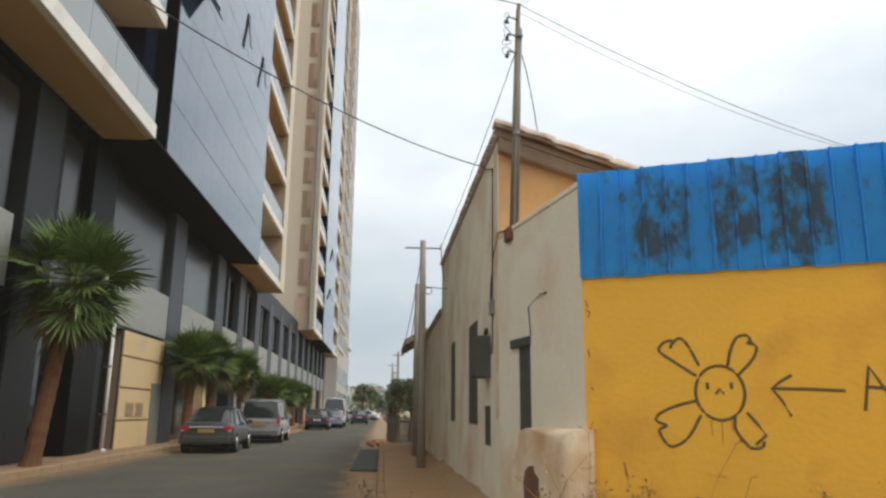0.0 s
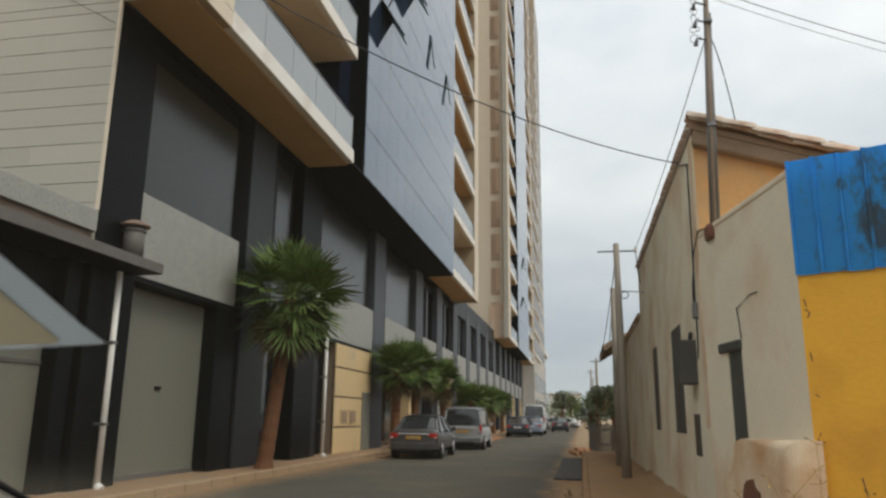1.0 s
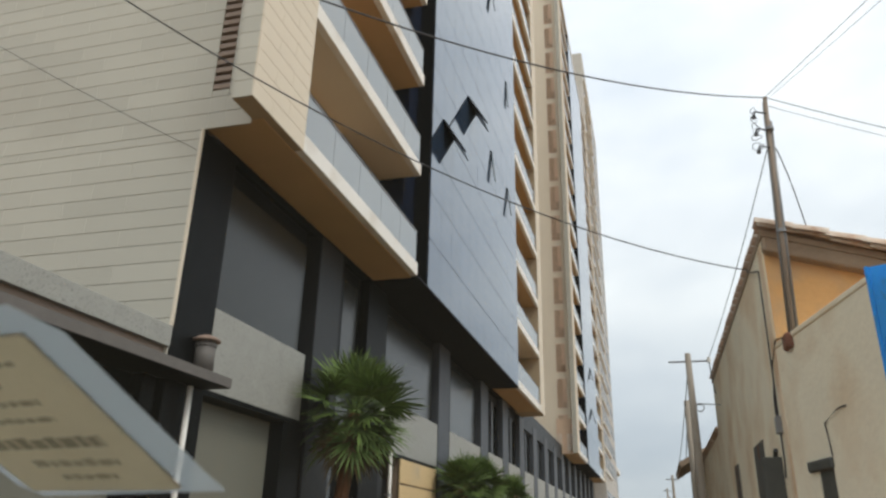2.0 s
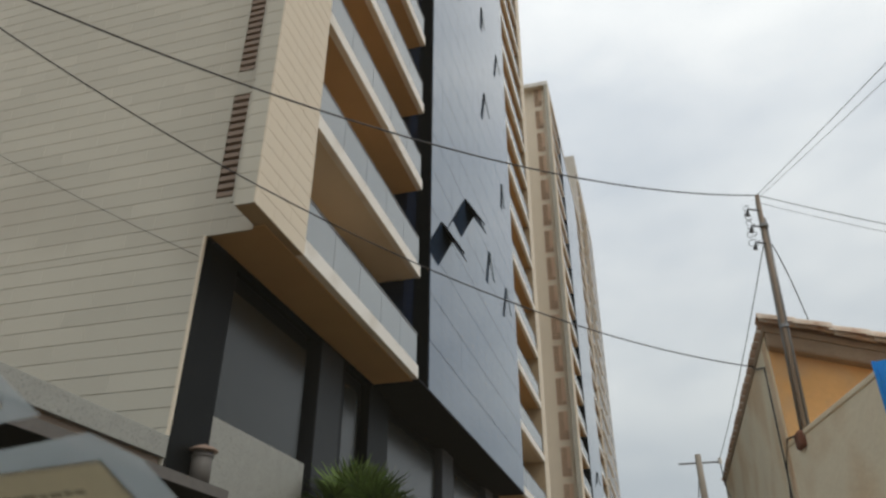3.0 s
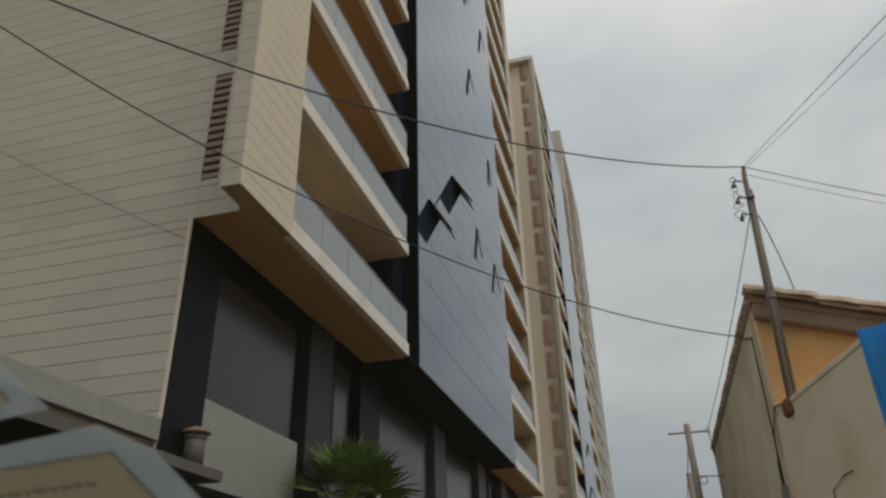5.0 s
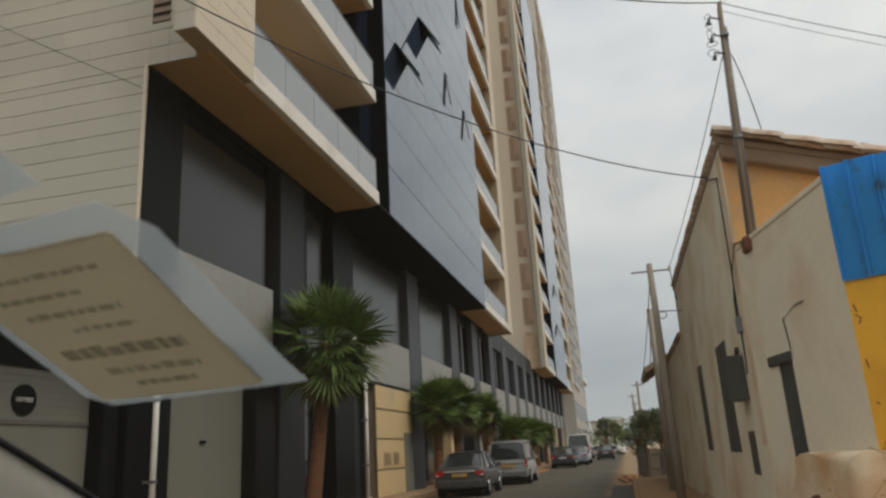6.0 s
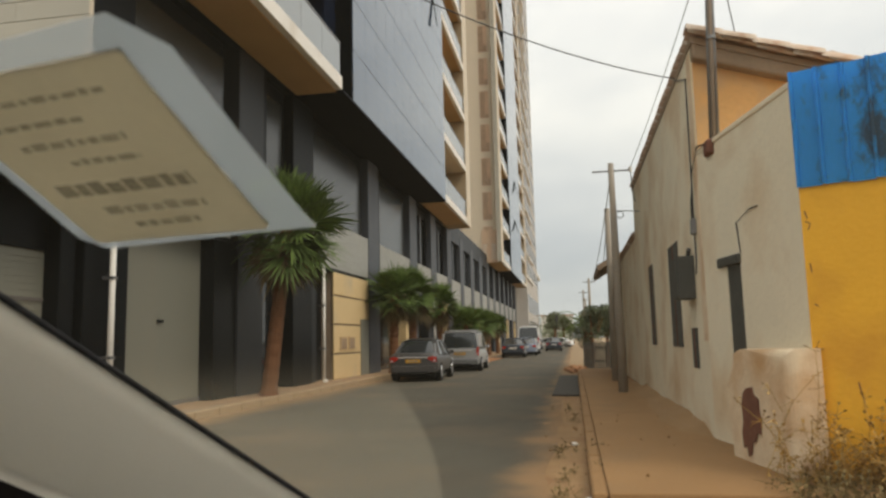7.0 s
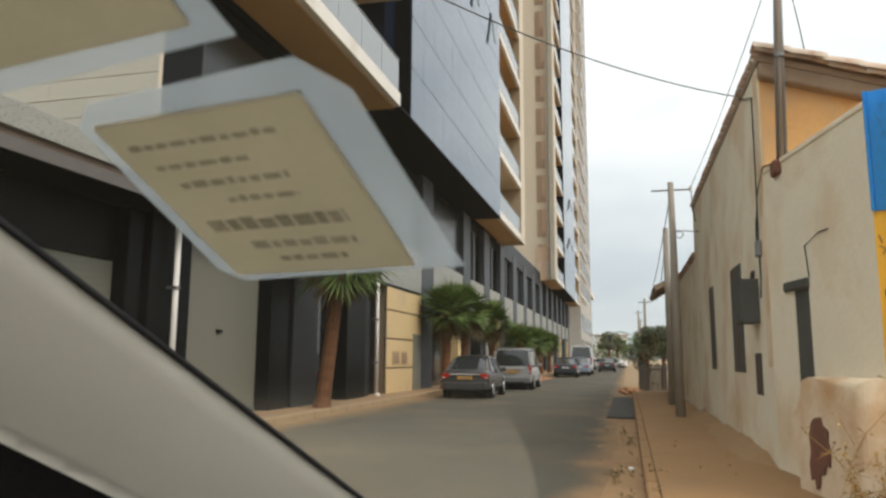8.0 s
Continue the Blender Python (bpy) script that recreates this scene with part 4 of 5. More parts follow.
gl = [arc(1.19, 1.57, 0.205, 0.238, 0, 360, 26),
      [(1.0, 1.72), (0.80, 1.86), (0.69, 1.95), (0.73, 2.02), (0.81, 2.04), (0.79, 1.97)], [(0.79, 1.99), (0.87, 2.06), (0.94, 2.0), (1.03, 1.81)],
      [(1.27, 1.805), (1.30, 1.93), (1.36, 2.05), (1.45, 2.07), (1.48, 2.0)], [(1.44, 2.01), (1.52, 1.97), (1.48, 1.86), (1.35, 1.72)],
      [(0.985, 1.5), (0.80, 1.45), (0.66, 1.38), (0.635, 1.32), (0.72, 1.28), (0.655, 1.24), (0.70, 1.14), (0.77, 1.10), (0.90, 1.18), (1.02, 1.375)],
      [(1.30, 1.36), (1.30, 1.25), (1.38, 1.13), (1.42, 1.10), (1.50, 1.11), (1.52, 1.16)], [(1.40, 1.40), (1.48, 1.30), (1.54, 1.21), (1.45, 1.13)],
      [(1.09, 1.60), (1.09, 1.66)], [(1.29, 1.60), (1.29, 1.66)], [(1.155, 1.56), (1.19, 1.60), (1.225, 1.56)],
      [(1.62, 1.606), (1.90, 1.60), (2.18, 1.585)], [(1.78, 1.72), (1.68, 1.66), (1.615, 1.606), (1.69, 1.50), (1.75, 1.37)],
      [(2.31, 1.42), (2.37, 1.79), (2.47, 1.60), (2.55, 1.43)], [(2.34, 1.62), (2.50, 1.60)]]
chips = [[(0.03, 2.45), (0.05, 2.38)], [(0.03, 2.36), (0.07, 2.33), (0.05, 2.28)], [(0.04, 1.98), (0.05, 1.90)], [(0.05, 1.62), (0.08, 1.60)], [(0.06, 1.30), (0.03, 1.24), (0.09, 1.22)], [(0.33, 0.95), (0.36, 0.80)], [(0.9, 0.62), (1.25, 0.60), (1.5, 0.63)]]
part("wall_chips", strokes(chips, 0.0055), RUST, ye, "small chips and cracks in the yellow paint")
gl = [gl[0]] + [rounded(g_) for g_ in gl[1:7]] + gl[7:]
part("spray_drips", strokes([[(1.10, 1.33), (1.105, 1.20)], [(1.19, 1.33), (1.185, 1.13)], [(1.27, 1.34), (1.275, 1.24)]], 0.005), DRIP, ye, "thin faded drips of paint")
part("spray_drawing", strokes(gl), SPRAY, ye, "black sprayed flower doodle, arrow and letter A")


REDSOIL = stuff("red_soil", (0.36, 0.165, 0.07), 0.95, 0.3, 2, 40, 0.4, stain=(0.22, 0.11, 0.06), stain_scale=3)


# ---- palms and trees ----
def quad_strip(bm, a, b, w0, w1, side, droop=0.0, fold=0.0):
    mid = (a + b) / 2 + Vector((0, 0, -droop * 0.25))
    tip = b + Vector((0, 0, -droop))
    v = [bm.verts.new(a - side * w0), bm.verts.new(a + side * w0), bm.verts.new(mid + side * w1), bm.verts.new(mid - side * w1), bm.verts.new(tip)]
    bm.faces.new((v[0], v[1], v[2], v[3]))
    bm.faces.new((v[3], v[2], v[4]))


def fan_palm(at, h, r, seed, label, trunk_r=0.2, skirt=0.4, tilt=0.0, droop=-32):
    rng = random.Random(seed)
    t = root("fan_palm", at, label, "palm tree", "palms along the pavement")
    x, y, z = at
    pts, rad = [], []
    lean = (tilt + rng.uniform(-0.1, 0.14), rng.uniform(-0.1, 0.1))
    n = 26
    for k in range(n + 1):
        f = k / n
        pts.append((x + lean[0] * f, y + lean[1] * f, z + h * f))
        rad.append(trunk_r * (1.15 - 0.3 * f) * (1 + (0.05 if k % 2 else -0.03)) + (0.06 if k == 0 else 0))
    bm = tube(pts, rad, 12)
    for k in range(70):
        f = rng.uniform(0.45, 1.0)
        a = rng.uniform(0, math.tau)
        c = Vector((x + lean[0] * f, y + lean[1] * f, z + h * f))
        o = Vector((math.cos(a), math.sin(a), 0))
        quad_strip(bm, c + o * trunk_r * 0.8, c + o * (trunk_r + 0.07) + Vector((0, 0, 0.16)), 0.06, 0.04, Vector((-o.y, o.x, 0)))
    part("trunk", bm, TRUNK, t, "reddish fibrous trunk")
    top = Vector((x + lean[0], y + lean[1], z + h))
    for nm, mat, count, lo, hi in (("crown", LEAF, 58, droop, 84), ("skirt", DEADLEAF, int(12 * skirt / 0.4), -80, -50)):
        bm = bmesh.new()
        for k in range(count):
            f = (k + rng.random()) / count
            el = radians(lo + (hi - lo) * f ** 0.85)
            a = k * 2.39996 + rng.uniform(-0.4, 0.4)
            d = Vector((math.cos(a) * math.cos(el), math.sin(a) * math.cos(el), math.sin(el)))
            ln = r * rng.uniform(0.34, 0.54)
            bend = top + d * ln * 0.55
            d2 = (d + Vector((0, 0, -0.18 * math.cos(el)))).normalized()
            hub = bend + d2 * ln * 0.45
            tube([top + d * 0.04, bend, hub], [0.02, 0.014, 0.010], 4, bm)
            side = d2.cross(Vector((0, 0, 1)))
            side = side.normalized() if side.length > 0.1 else Vector((1, 0, 0))
            side = (side + Vector((rng.gauss(0, 0.3), rng.gauss(0, 0.3), rng.gauss(0, 0.3)))).normalized()
            side = (side - d2 * side.dot(d2)).normalized()
            up = side.cross(d2).normalized()
            blade = r * rng.uniform(0.48, 0.64)
            for s in range(23):
                b = radians(-112 + 224 * s / 22) + rng.uniform(-0.04, 0.04)
                q = (d2 * math.cos(b) + side * math.sin(b) + up * (0.30 * abs(math.sin(b)) - 0.05)).normalized()
                lnb = blade * (1 - 0.34 * abs(b) / 1.95) * rng.uniform(0.82, 1.06)
                w = (q.cross(up)).normalized()
                quad_strip(bm, hub, hub + q * lnb, 0.008, 0.021 * r, w, droop=rng.uniform(0.02, 0.22) * lnb)
        if count:
            part(nm, bm, mat, t, "green fan leaves" if nm == "crown" else "dry hanging leaves")
    return t


fan_palm((-7.5, 17.2, 0.15), 4.1, 1.85, 3, "fan palm with reddish trunk on the pavement", 0.17, 0.35, 0.5, -62)
fan_palm((-7.2, 28.8, 0.15), 3.05, 1.5, 5, "fan palm beside the parked sedan", 0.17, 0.2)
fan_palm((-7.1, 32.0, 0.15), 3.25, 1.55, 8, "dense fan palm behind the parked cars", 0.17, 0.2)
fan_palm((-7.0, 38.4, 0.15), 3.1, 1.45, 13, "fan palm behind the silver van", 0.16, 0.2)
fan_palm((-6.9, 47.5, 0.15), 2.2, 1.55, 21, "short fan palm along the pavement", 0.17, 0.2)
fan_palm((-6.9, 53.5, 0.15), 2.3, 1.5, 34, "short fan palm along the pavement", 0.17, 0.2)
fan_palm((-6.9, 60.0, 0.15), 2.5, 1.4, 55, "short fan palm along the pavement", 0.17, 0.2)
fan_palm((-6.9, 67.0, 0.15), 2.5, 1.4, 89, "short fan palm along the pavement", 0.17, 0.2)


def leafy(bm, centre, rad, count, size, rng, flat=1.0):
    for k in range(count):
        d = Vector((rng.gauss(0, 1), rng.gauss(0, 1), rng.gauss(0, 1)))
        d = d.normalized() * rad * rng.random() ** 0.45
        d.z *= flat
        c = Vector(centre) + d
        a, b = Vector((rng.gauss(0, 1), rng.gauss(0, 1), rng.gauss(0, 1))).normalized(), Vector((rng.gauss(0, 1), rng.gauss(0, 1), rng.gauss(0, 1))).normalized()
        s = size * rng.uniform(0.6, 1.4)
        bm.faces.new([bm.verts.new(c + a * s), bm.verts.new(c + b * s * 0.5), bm.verts.new(c - a * s), bm.verts.new(c - b * s * 0.5)])


def tree(at, h, clumps, size, seed, label, mat=BUSHLEAF, n=160, crown_r=1.2):
    rng = random.Random(seed)
    t = root("tree", at, label, "tree")
    x, y, z = at
    bm = tube([(x, y, z - 0.05), (x + 0.05, y, z + h * 0.35), (x, y, z + h * 0.6)], [h * 0.04, h * 0.03, h * 0.02], 8)
    crown = bmesh.new()
    for k in range(clumps):
        a = rng.uniform(0, math.tau)
        rr = crown_r * rng.uniform(0.1, 1)
        c = (x + rr * math.cos(a), y + rr * math.sin(a), z + h * rng.uniform(0.4, 0.92))
        tube([(x, y, z + h * 0.45), ((x + c[0]) / 2, (y + c[1]) / 2, z + h * 0.55), c], [h * 0.014, h * 0.01, h * 0.004], 5, bm)
        leafy(crown, c, crown_r * rng.uniform(0.3, 0.5), n, size, rng, 0.8)
    part("trunk", bm, TRUNK, t, "brown trunk and limbs")
    part("crown", crown, mat, t, "loose dark green foliage")
    return t


tree((0.75, 34.5, 0.0), 2.9, 14, 0.055, 4, "dark bushy tree behind a low fence at the roadside", crown_r=0.95, n=300)
tree((1.5, 36.0, 0.0), 3.0, 14, 0.055, 6, "dark bushy tree beside the low house", crown_r=0.95, n=300)
# a feather palm among the bushes
dp = root("date_palm", (0.6, 36.5, 0), "feather palm with arching fronds at the roadside", "palm tree")
part("trunk", tube([(0.6, 36.5, -0.05), (0.6, 36.5, 2.0)], [0.2, 0.16], 10), TRUNK, dp)
bm = bmesh.new()
rng = random.Random(77)
for k in range(26):
    a = k * 2.4
    el = rng.uniform(0.2, 1.2)
    p = Vector((0.6, 36.5, 2.0))
    d = Vector((math.cos(a) * math.cos(el), math.sin(a) * math.cos(el), math.sin(el)))
    for s in range(14):
        q = p + d * 0.11
        d = (d + Vector((0, 0, -0.11))).normalized()
        tube([p, q], [0.012, 0.01], 3, bm, False)
        sd = d.cross(Vector((0, 0, 1))).normalized()
        for sg_ in (-1, 1):
            quad_strip(bm, q, q + (sd * sg_ * 0.8 + d * 0.5) * 0.3, 0.01, 0.02, d, 0.1)
        p = q
part("crown", bm, LEAF, dp, "arching feather fronds")
fence = root("low_fence", (0.9, 33.4, 0), "dark slatted fence at the end of the sidewalk", "fence")
for k in range(12):
    part("board", bx(0.35 + 0.1 * k, 0.43 + 0.1 * k, 33.2, 33.24, 0.0, 1.15 + 0.03 * (k % 3)), BOARD, fence)
for z in (0.3, 0.9):
    part("rail", bx(0.3, 1.6, 33.24, 33.28, z, z + 0.07), WOOD, fence)
heap = root("soil_heap", (0.0, 31.5, 0), "low heap of reddish soil and rubble at the road edge", "soil heap")
bm = bmesh.new()
bmesh.ops.create_icosphere(bm, subdivisions=4, radius=1.0)
for v in bm.verts:
    k = 1 + 0.45 * noise.noise(v.co * 2.3) + 0.12 * noise.noise(v.co * 8)
    v.co = Vector((v.co.x * 0.42 * k, v.co.y * 1.5 * k, v.co.z * 0.2 * k))
bmesh.ops.translate(bm, verts=bm.verts, vec=(-0.05, 31.8, 0.0))
part("mound", bm, REDSOIL, heap, smooth=True)
bm = bmesh.new()
r_ = random.Random(3)
for k in range(14):
    b2 = bmesh.new()
    bmesh.ops.create_cube(b2, size=r_.uniform(0.04, 0.11))
    bmesh.ops.rotate(b2, verts=b2.verts, cent=(0, 0, 0), matrix=Euler((r_.random() * 3, r_.random() * 3, r_.random() * 3)).to_matrix())
    bmesh.ops.translate(b2, verts=b2.verts, vec=(-0.05 + r_.uniform(-0.4, 0.45), 31.8 + r_.uniform(-1.5, 1.4), r_.uniform(0.02, 0.16)))
    join(bm, b2)
tagged(part("rubble", bm, REDSOIL, heap, "broken brick rubble"), kind="stuff")
bm = bmesh.new()
g = [[bm.verts.new((-7.12 + 0.45 * i + (0.35 * noise.noise((j * 0.6, 4.0, 0)) if i == 4 else 0), 39 + 0.5 * j, 0.012 + (0.05 if i == 0 else 0.02 if i < 3 else 0) + 0.01 * noise.noise((i, j, 2)))) for j in range(35)] for i in range(5)]
for i in range(4):
    for j in range(34):
        bm.faces.new((g[i][j], g[i + 1][j], g[i + 1][j + 1], g[i][j + 1]))
setting("ground_soil", bm, REDSOIL, "drift of orange soil along the far kerb", "ground")

# distant line of trees closing the street
bm = bmesh.new()
rng = random.Random(9)
for k in range(150):
    x = rng.uniform(-60, 60)
    y = 215 + rng.uniform(-8, 30)
    leafy(bm, (x, y, rng.uniform(1.5, 6.5)), rng.uniform(2, 3.6), 60, 0.55, rng)
tagged(part("far_trees", bm, FARLEAF), "hazy green belt of trees at the street's end", "trees", kind="stuff")
for x, y, h, s in ((-3.5, 140, 6.5, 31), (-2.2, 165, 8, 32), (3.5, 150, 7, 33), (6.5, 120, 6, 35), (9, 95, 6.5, 37)):
    tree((x, y, 0), h, 12, 0.3, s, "round green street tree far down the road", FARLEAF, 110, 2.4)
fb = root("far_house", (-2, 240, 0), "low white house at the street's end", "house")
part("wall", bx(-10, 0, 236, 246, 0, 8.5, bevel=0.05), WHITE, fb)
part("roof", bx(-10.3, 0.3, 235.7, 246.3, 8.5, 8.9), TILE, fb)


# ---- cars ----
def car(at, L, W, H, shape, colour, label, detail=True, turn=0.0):
    c = root("parked_car", (0, 0, 0), label, "car", "cars along the street")
    van = shape in ("van", "high_van")
    hw = W / 2

    def loft(rows, mat, name, parent, lab="", smooth=True):
        bm = bmesh.new()
        rings = []
        for y, sec in rows:
            rings.append([bm.verts.new((sx * x, y, z)) for sx, x, z in [(1, x, z) for x, z in sec] + [(-1, x, z) for x, z in reversed(sec)]])
        for r0, r1 in zip(rings, rings[1:]):
            n = len(r0)
            for k in range(n):
                bm.faces.new((r0[k], r0[(k + 1) % n], r1[(k + 1) % n], r1[k]))
        bm.faces.new(rings[0])
        bm.faces.new(rings[-1][::-1])
        ob = part(name, bm, mat, parent, lab, smooth)
        es = ob.modifiers.new("edges", "EDGE_SPLIT")
        es.split_angle = radians(40)
        return ob

    belt = H * (0.62 if not van else 0.56)
    if van:
        deck = [(0, 0.5), (0.03, belt), (L * 0.72, belt), (L * 0.76, belt * 0.99), (L * 0.95, belt * 0.78), (L, 0.52)]
        cab = [(0.05, 0.0), (0.16, 0.86), (0.34, 0.99), (L * 0.45, 1.0), (L * 0.58, 0.97), (L * 0.80, 0.0)]
    else:
        deck = [(-0.02, 0.52), (0.0, belt * 0.80), (0.05, belt * 1.0), (0.12, belt * 1.06), (0.22, belt * 1.07), (L * 0.2, belt * 1.05), (L * 0.7, belt), (L * 0.76, belt * 0.97), (L * 0.95, belt * 0.78), (L, 0.5)]
        cab = [(L * 0.15, 0.0), (L * 0.31, 0.86), (L * 0.37, 0.97), (L * 0.46, 1.0), (L * 0.56, 0.92), (L * 0.76, 0.0)]
    rows = []
    for y, z in deck:
        e = 0.90 if y < 0.01 else 0.93 if y == L else 0.955 if y < 0.1 else 0.985 if y < 0.2 else 1.0
        rows.append((y, [(hw * 0.86 * e, 0.3), (hw * 0.97 * e, 0.35), (hw * e, 0.5), (hw * 0.99 * e, z * 0.78), (hw * 0.965 * e, z * 0.90), (hw * 0.90 * e, z * 0.965), (hw * 0.74 * e, z), (hw * 0.4 * e, z * 1.012)]))
    body = loft(rows, colour, "body", c)
    rows = []
    for y, f in cab:
        z = belt * 0.97 + (H - belt * 0.97) * f
        tw = hw * (0.94 - 0.225 * f * (0.55 if van else 1))
        rows.append((y, [(hw * 0.95, belt * 0.95), (tw + 0.01, max(belt * 0.96, z - 0.06)), (tw * 0.93, max(belt * 0.965, z - 0.03)), (tw * 0.6, max(belt * 0.97, z + 0.006))]))
    loft(rows, CARGLASS, "windows", c, "dark window glass")
    # roof skin and pillars over the glass
    rs = [q for q in cab if q[1] > 0.8]
    bm = bmesh.new()
    prev = None
    for y, f in rs:
        z = belt * 0.97 + (H - belt * 0.97) * f
        tw = hw * (0.94 - 0.225 * f * (0.55 if van else 1))
        row = [bm.verts.new((x, y, zz)) for x, zz in ((-tw - 0.022, z - 0.10), (-tw * 0.94, z - 0.012), (-tw * 0.62, z + 0.024), (tw * 0.62, z + 0.024), (tw * 0.94, z - 0.012), (tw + 0.022, z - 0.10))]
        if prev:
            for k in range(5):
                bm.faces.new((prev[k], prev[k + 1], row[k + 1], row[k]))
        prev = row
    bmesh.ops.solidify(bm, geom=bm.faces[:], thickness=-0.02)
    part("roof", bm, colour, c, smooth=True)
    zb = belt * 0.96
    for s in (-1, 1):
        ys = [(cab[0], rs[0]), (cab[-1], rs[-1])]
        for (ya, fa), (yb, fb_) in ys:
            zt = belt * 0.97 + (H - belt * 0.97) * fb_
            tw = hw * (0.94 - 0.225 * fb_ * (0.55 if van else 1))
            part("pillar", tube([(s * hw * 0.94, ya, zb), (s * tw * 0.97, yb, zt - 0.04)], 0.05, 6), colour, c)
        ym = L * 0.42
        part("pillar", tube([(s * hw * 0.945, ym, zb), (s * hw * 0.745, ym, H - 0.09)], 0.04, 6), colour, c)
        if van:
            part("side_panel", bx(min(s * hw * 0.82, s * hw * 0.93), max(s * hw * 0.82, s * hw * 0.93), 0.25, L * 0.40, belt * 0.9, H - 0.16, bevel=0.03), colour, c)
        part("mirror", bx(min(s * hw, s * (hw + 0.17)), max(s * hw, s * (hw + 0.17)), L * 0.66, L * 0.69, belt, belt + 0.13, bevel=0.025), colour, c)
        if van:
            lamp_line = [(0.80, belt * 0.72), (0.955, belt * 0.70), (0.955, belt * 1.06), (0.86, belt * 1.06)]
        else:
            lamp_line = [(0.56, belt * 0.86), (0.80, belt * 0.74), (0.945, belt * 0.73), (0.95, belt * 0.90), (0.84, belt * 0.95), (0.60, belt * 0.92)]
        bm = prism([(s * hw * u, v) for u, v in lamp_line], -0.03, 0.16, "y")
        bmesh.ops.recalc_face_normals(bm, faces=bm.faces)
        part("tail_lamp", bm, REDLAMP, c, "red tail lamp")
        part("lamp_glint", bx(min(s * hw * 0.82, s * hw * 0.93), max(s * hw * 0.82, s * hw * 0.93), -0.036, -0.031, belt * 0.76, belt * 0.80), WHITELAMP, c, "pale clear bar across the tail lamp")
        part("headlamp", bx(min(s * hw * 0.6, s * hw * 0.95), max(s * hw * 0.6, s * hw * 0.95), L - 0.16, L - 0.02, 0.56, 0.70, bevel=0.02), WHITELAMP, c, "clear headlamp")
        for yw_ in (L * 0.18, L * 0.80):
            wh = part("wheel", tube([(s * (hw - 0.20), yw_, 0.31), (s * (hw + 0.02), yw_, 0.32)], 0.32, 20), TYRE, c, "black tyre")
            part("rim", tube([(s * (hw - 0.02), yw_, 0.32), (s * (hw + 0.032), yw_, 0.32)], [0.22, 0.20], 16), RIM, wh, "alloy rim")
    part("rear_bumper", bx(-hw * 0.9, hw * 0.9, -0.07, 0.10, 0.30, 0.56, bevel=0.05), colour if not van else METAL, c)
    if detail:
        part("bumper_insert", bx(-hw * 0.6, hw * 0.6, -0.075, 0.05, 0.27, 0.36, bevel=0.015), TYRE, c, "black lower bumper insert")
    part("front_bumper", bx(-hw * 0.9, hw * 0.9, L - 0.08, L + 0.04, 0.28, 0.52, bevel=0.04), colour, c)
    pl = part("number_plate", bx(-0.26, 0.26, -0.045, -0.03, belt * 0.72, belt * 0.72 + 0.11), PLATE if detail else WHITE, c, "rear number plate with plain bars")
    part("plate_mark", bx(-0.18, 0.18, -0.05, -0.045, belt * 0.72 + 0.035, belt * 0.72 + 0.075), INK, pl)
    if detail:
        part("trim_strip", bx(-hw * 0.62, hw * 0.62, -0.05, 0.01, belt * 0.885, belt * 0.93, bevel=0.008), BRIGHT, c, "chrome strip")
    part("floor_pan", bx(-hw * 0.84, hw * 0.84, 0.15, L - 0.15, 0.16, 0.24), TYRE, c)
    c.location = at
    c.rotation_euler = (0, 0, radians(turn))
    return c


GREYPAINT, SILVER, DARKPAINT, WHITEPAINT, BLUEPAINT, RUSTRED = paint("grey_car_paint", (0.080, 0.075, 0.072)), paint("silver_car_paint", (0.40, 0.395, 0.385)), paint("dark_car_paint", (0.035, 0.04, 0.05)), paint("white_car_paint", (0.75, 0.75, 0.73)), paint("blue_grey_car_paint", (0.22, 0.25, 0.31)), paint("dark_red_car_paint", (0.18, 0.05, 0.04))
car((-5.55, 24.9, 0), 4.3, 1.72, 1.48, "sedan", GREYPAINT, "dark grey sedan parked at the kerb", turn=1.5)
car((-5.1, 32.6, 0), 4.4, 1.80, 1.84, "van", SILVER, "silver compact van parked ahead of the sedan", turn=1.5)
car((-4.6, 55.6, 0), 4.3, 1.75, 1.48, "sedan", DARKPAINT, "dark car parked far along the kerb", False, 2)
car((-4.0, 61.5, 0), 4.3, 1.75, 1.5, "sedan", BLUEPAINT, "blue grey car parked far along the kerb", False, 2)
car((-4.1, 67.0, 0), 5.4, 2.0, 2.55, "high_van", WHITEPAINT, "white high-roof van parked along the kerb", False, 2)
car((-4.3, 74.5, 0), 4.2, 1.72, 1.48, "sedan", SILVER, "silver car parked far along the kerb", False, 2)
car((-2.2, 80.5, 0), 4.3, 1.75, 1.5, "sedan", DARKPAINT, "dark sedan stopped on the road", False, 2)
car((-5.0, 96, 0), 4.3, 1.75, 1.5, "sedan", GREYPAINT, "grey car parked in the distance", False)
car((-0.3, 118, 0), 4.3, 1.75, 1.5, "sedan", WHITEPAINT, "white car waiting far down the street", False, 70)
car((-2.6, 126, 0), 4.3, 1.75, 1.5, "sedan", WHITEPAINT, "white car crossing far down the street", False, 80)


# ---- poles and cables ----
def sagging(a, b, drop, n=24):
    a, b = Vector(a), Vector(b)
    return [a.lerp(b, k / n) + Vector((0, 0, -drop * 4 * (k / n) * (1 - k / n))) for k in range(n + 1)]


def cable(points, r, label):
    return tagged(part("cable", tube(points, r, 6), CABLE), label, "cable", "overhead cables")


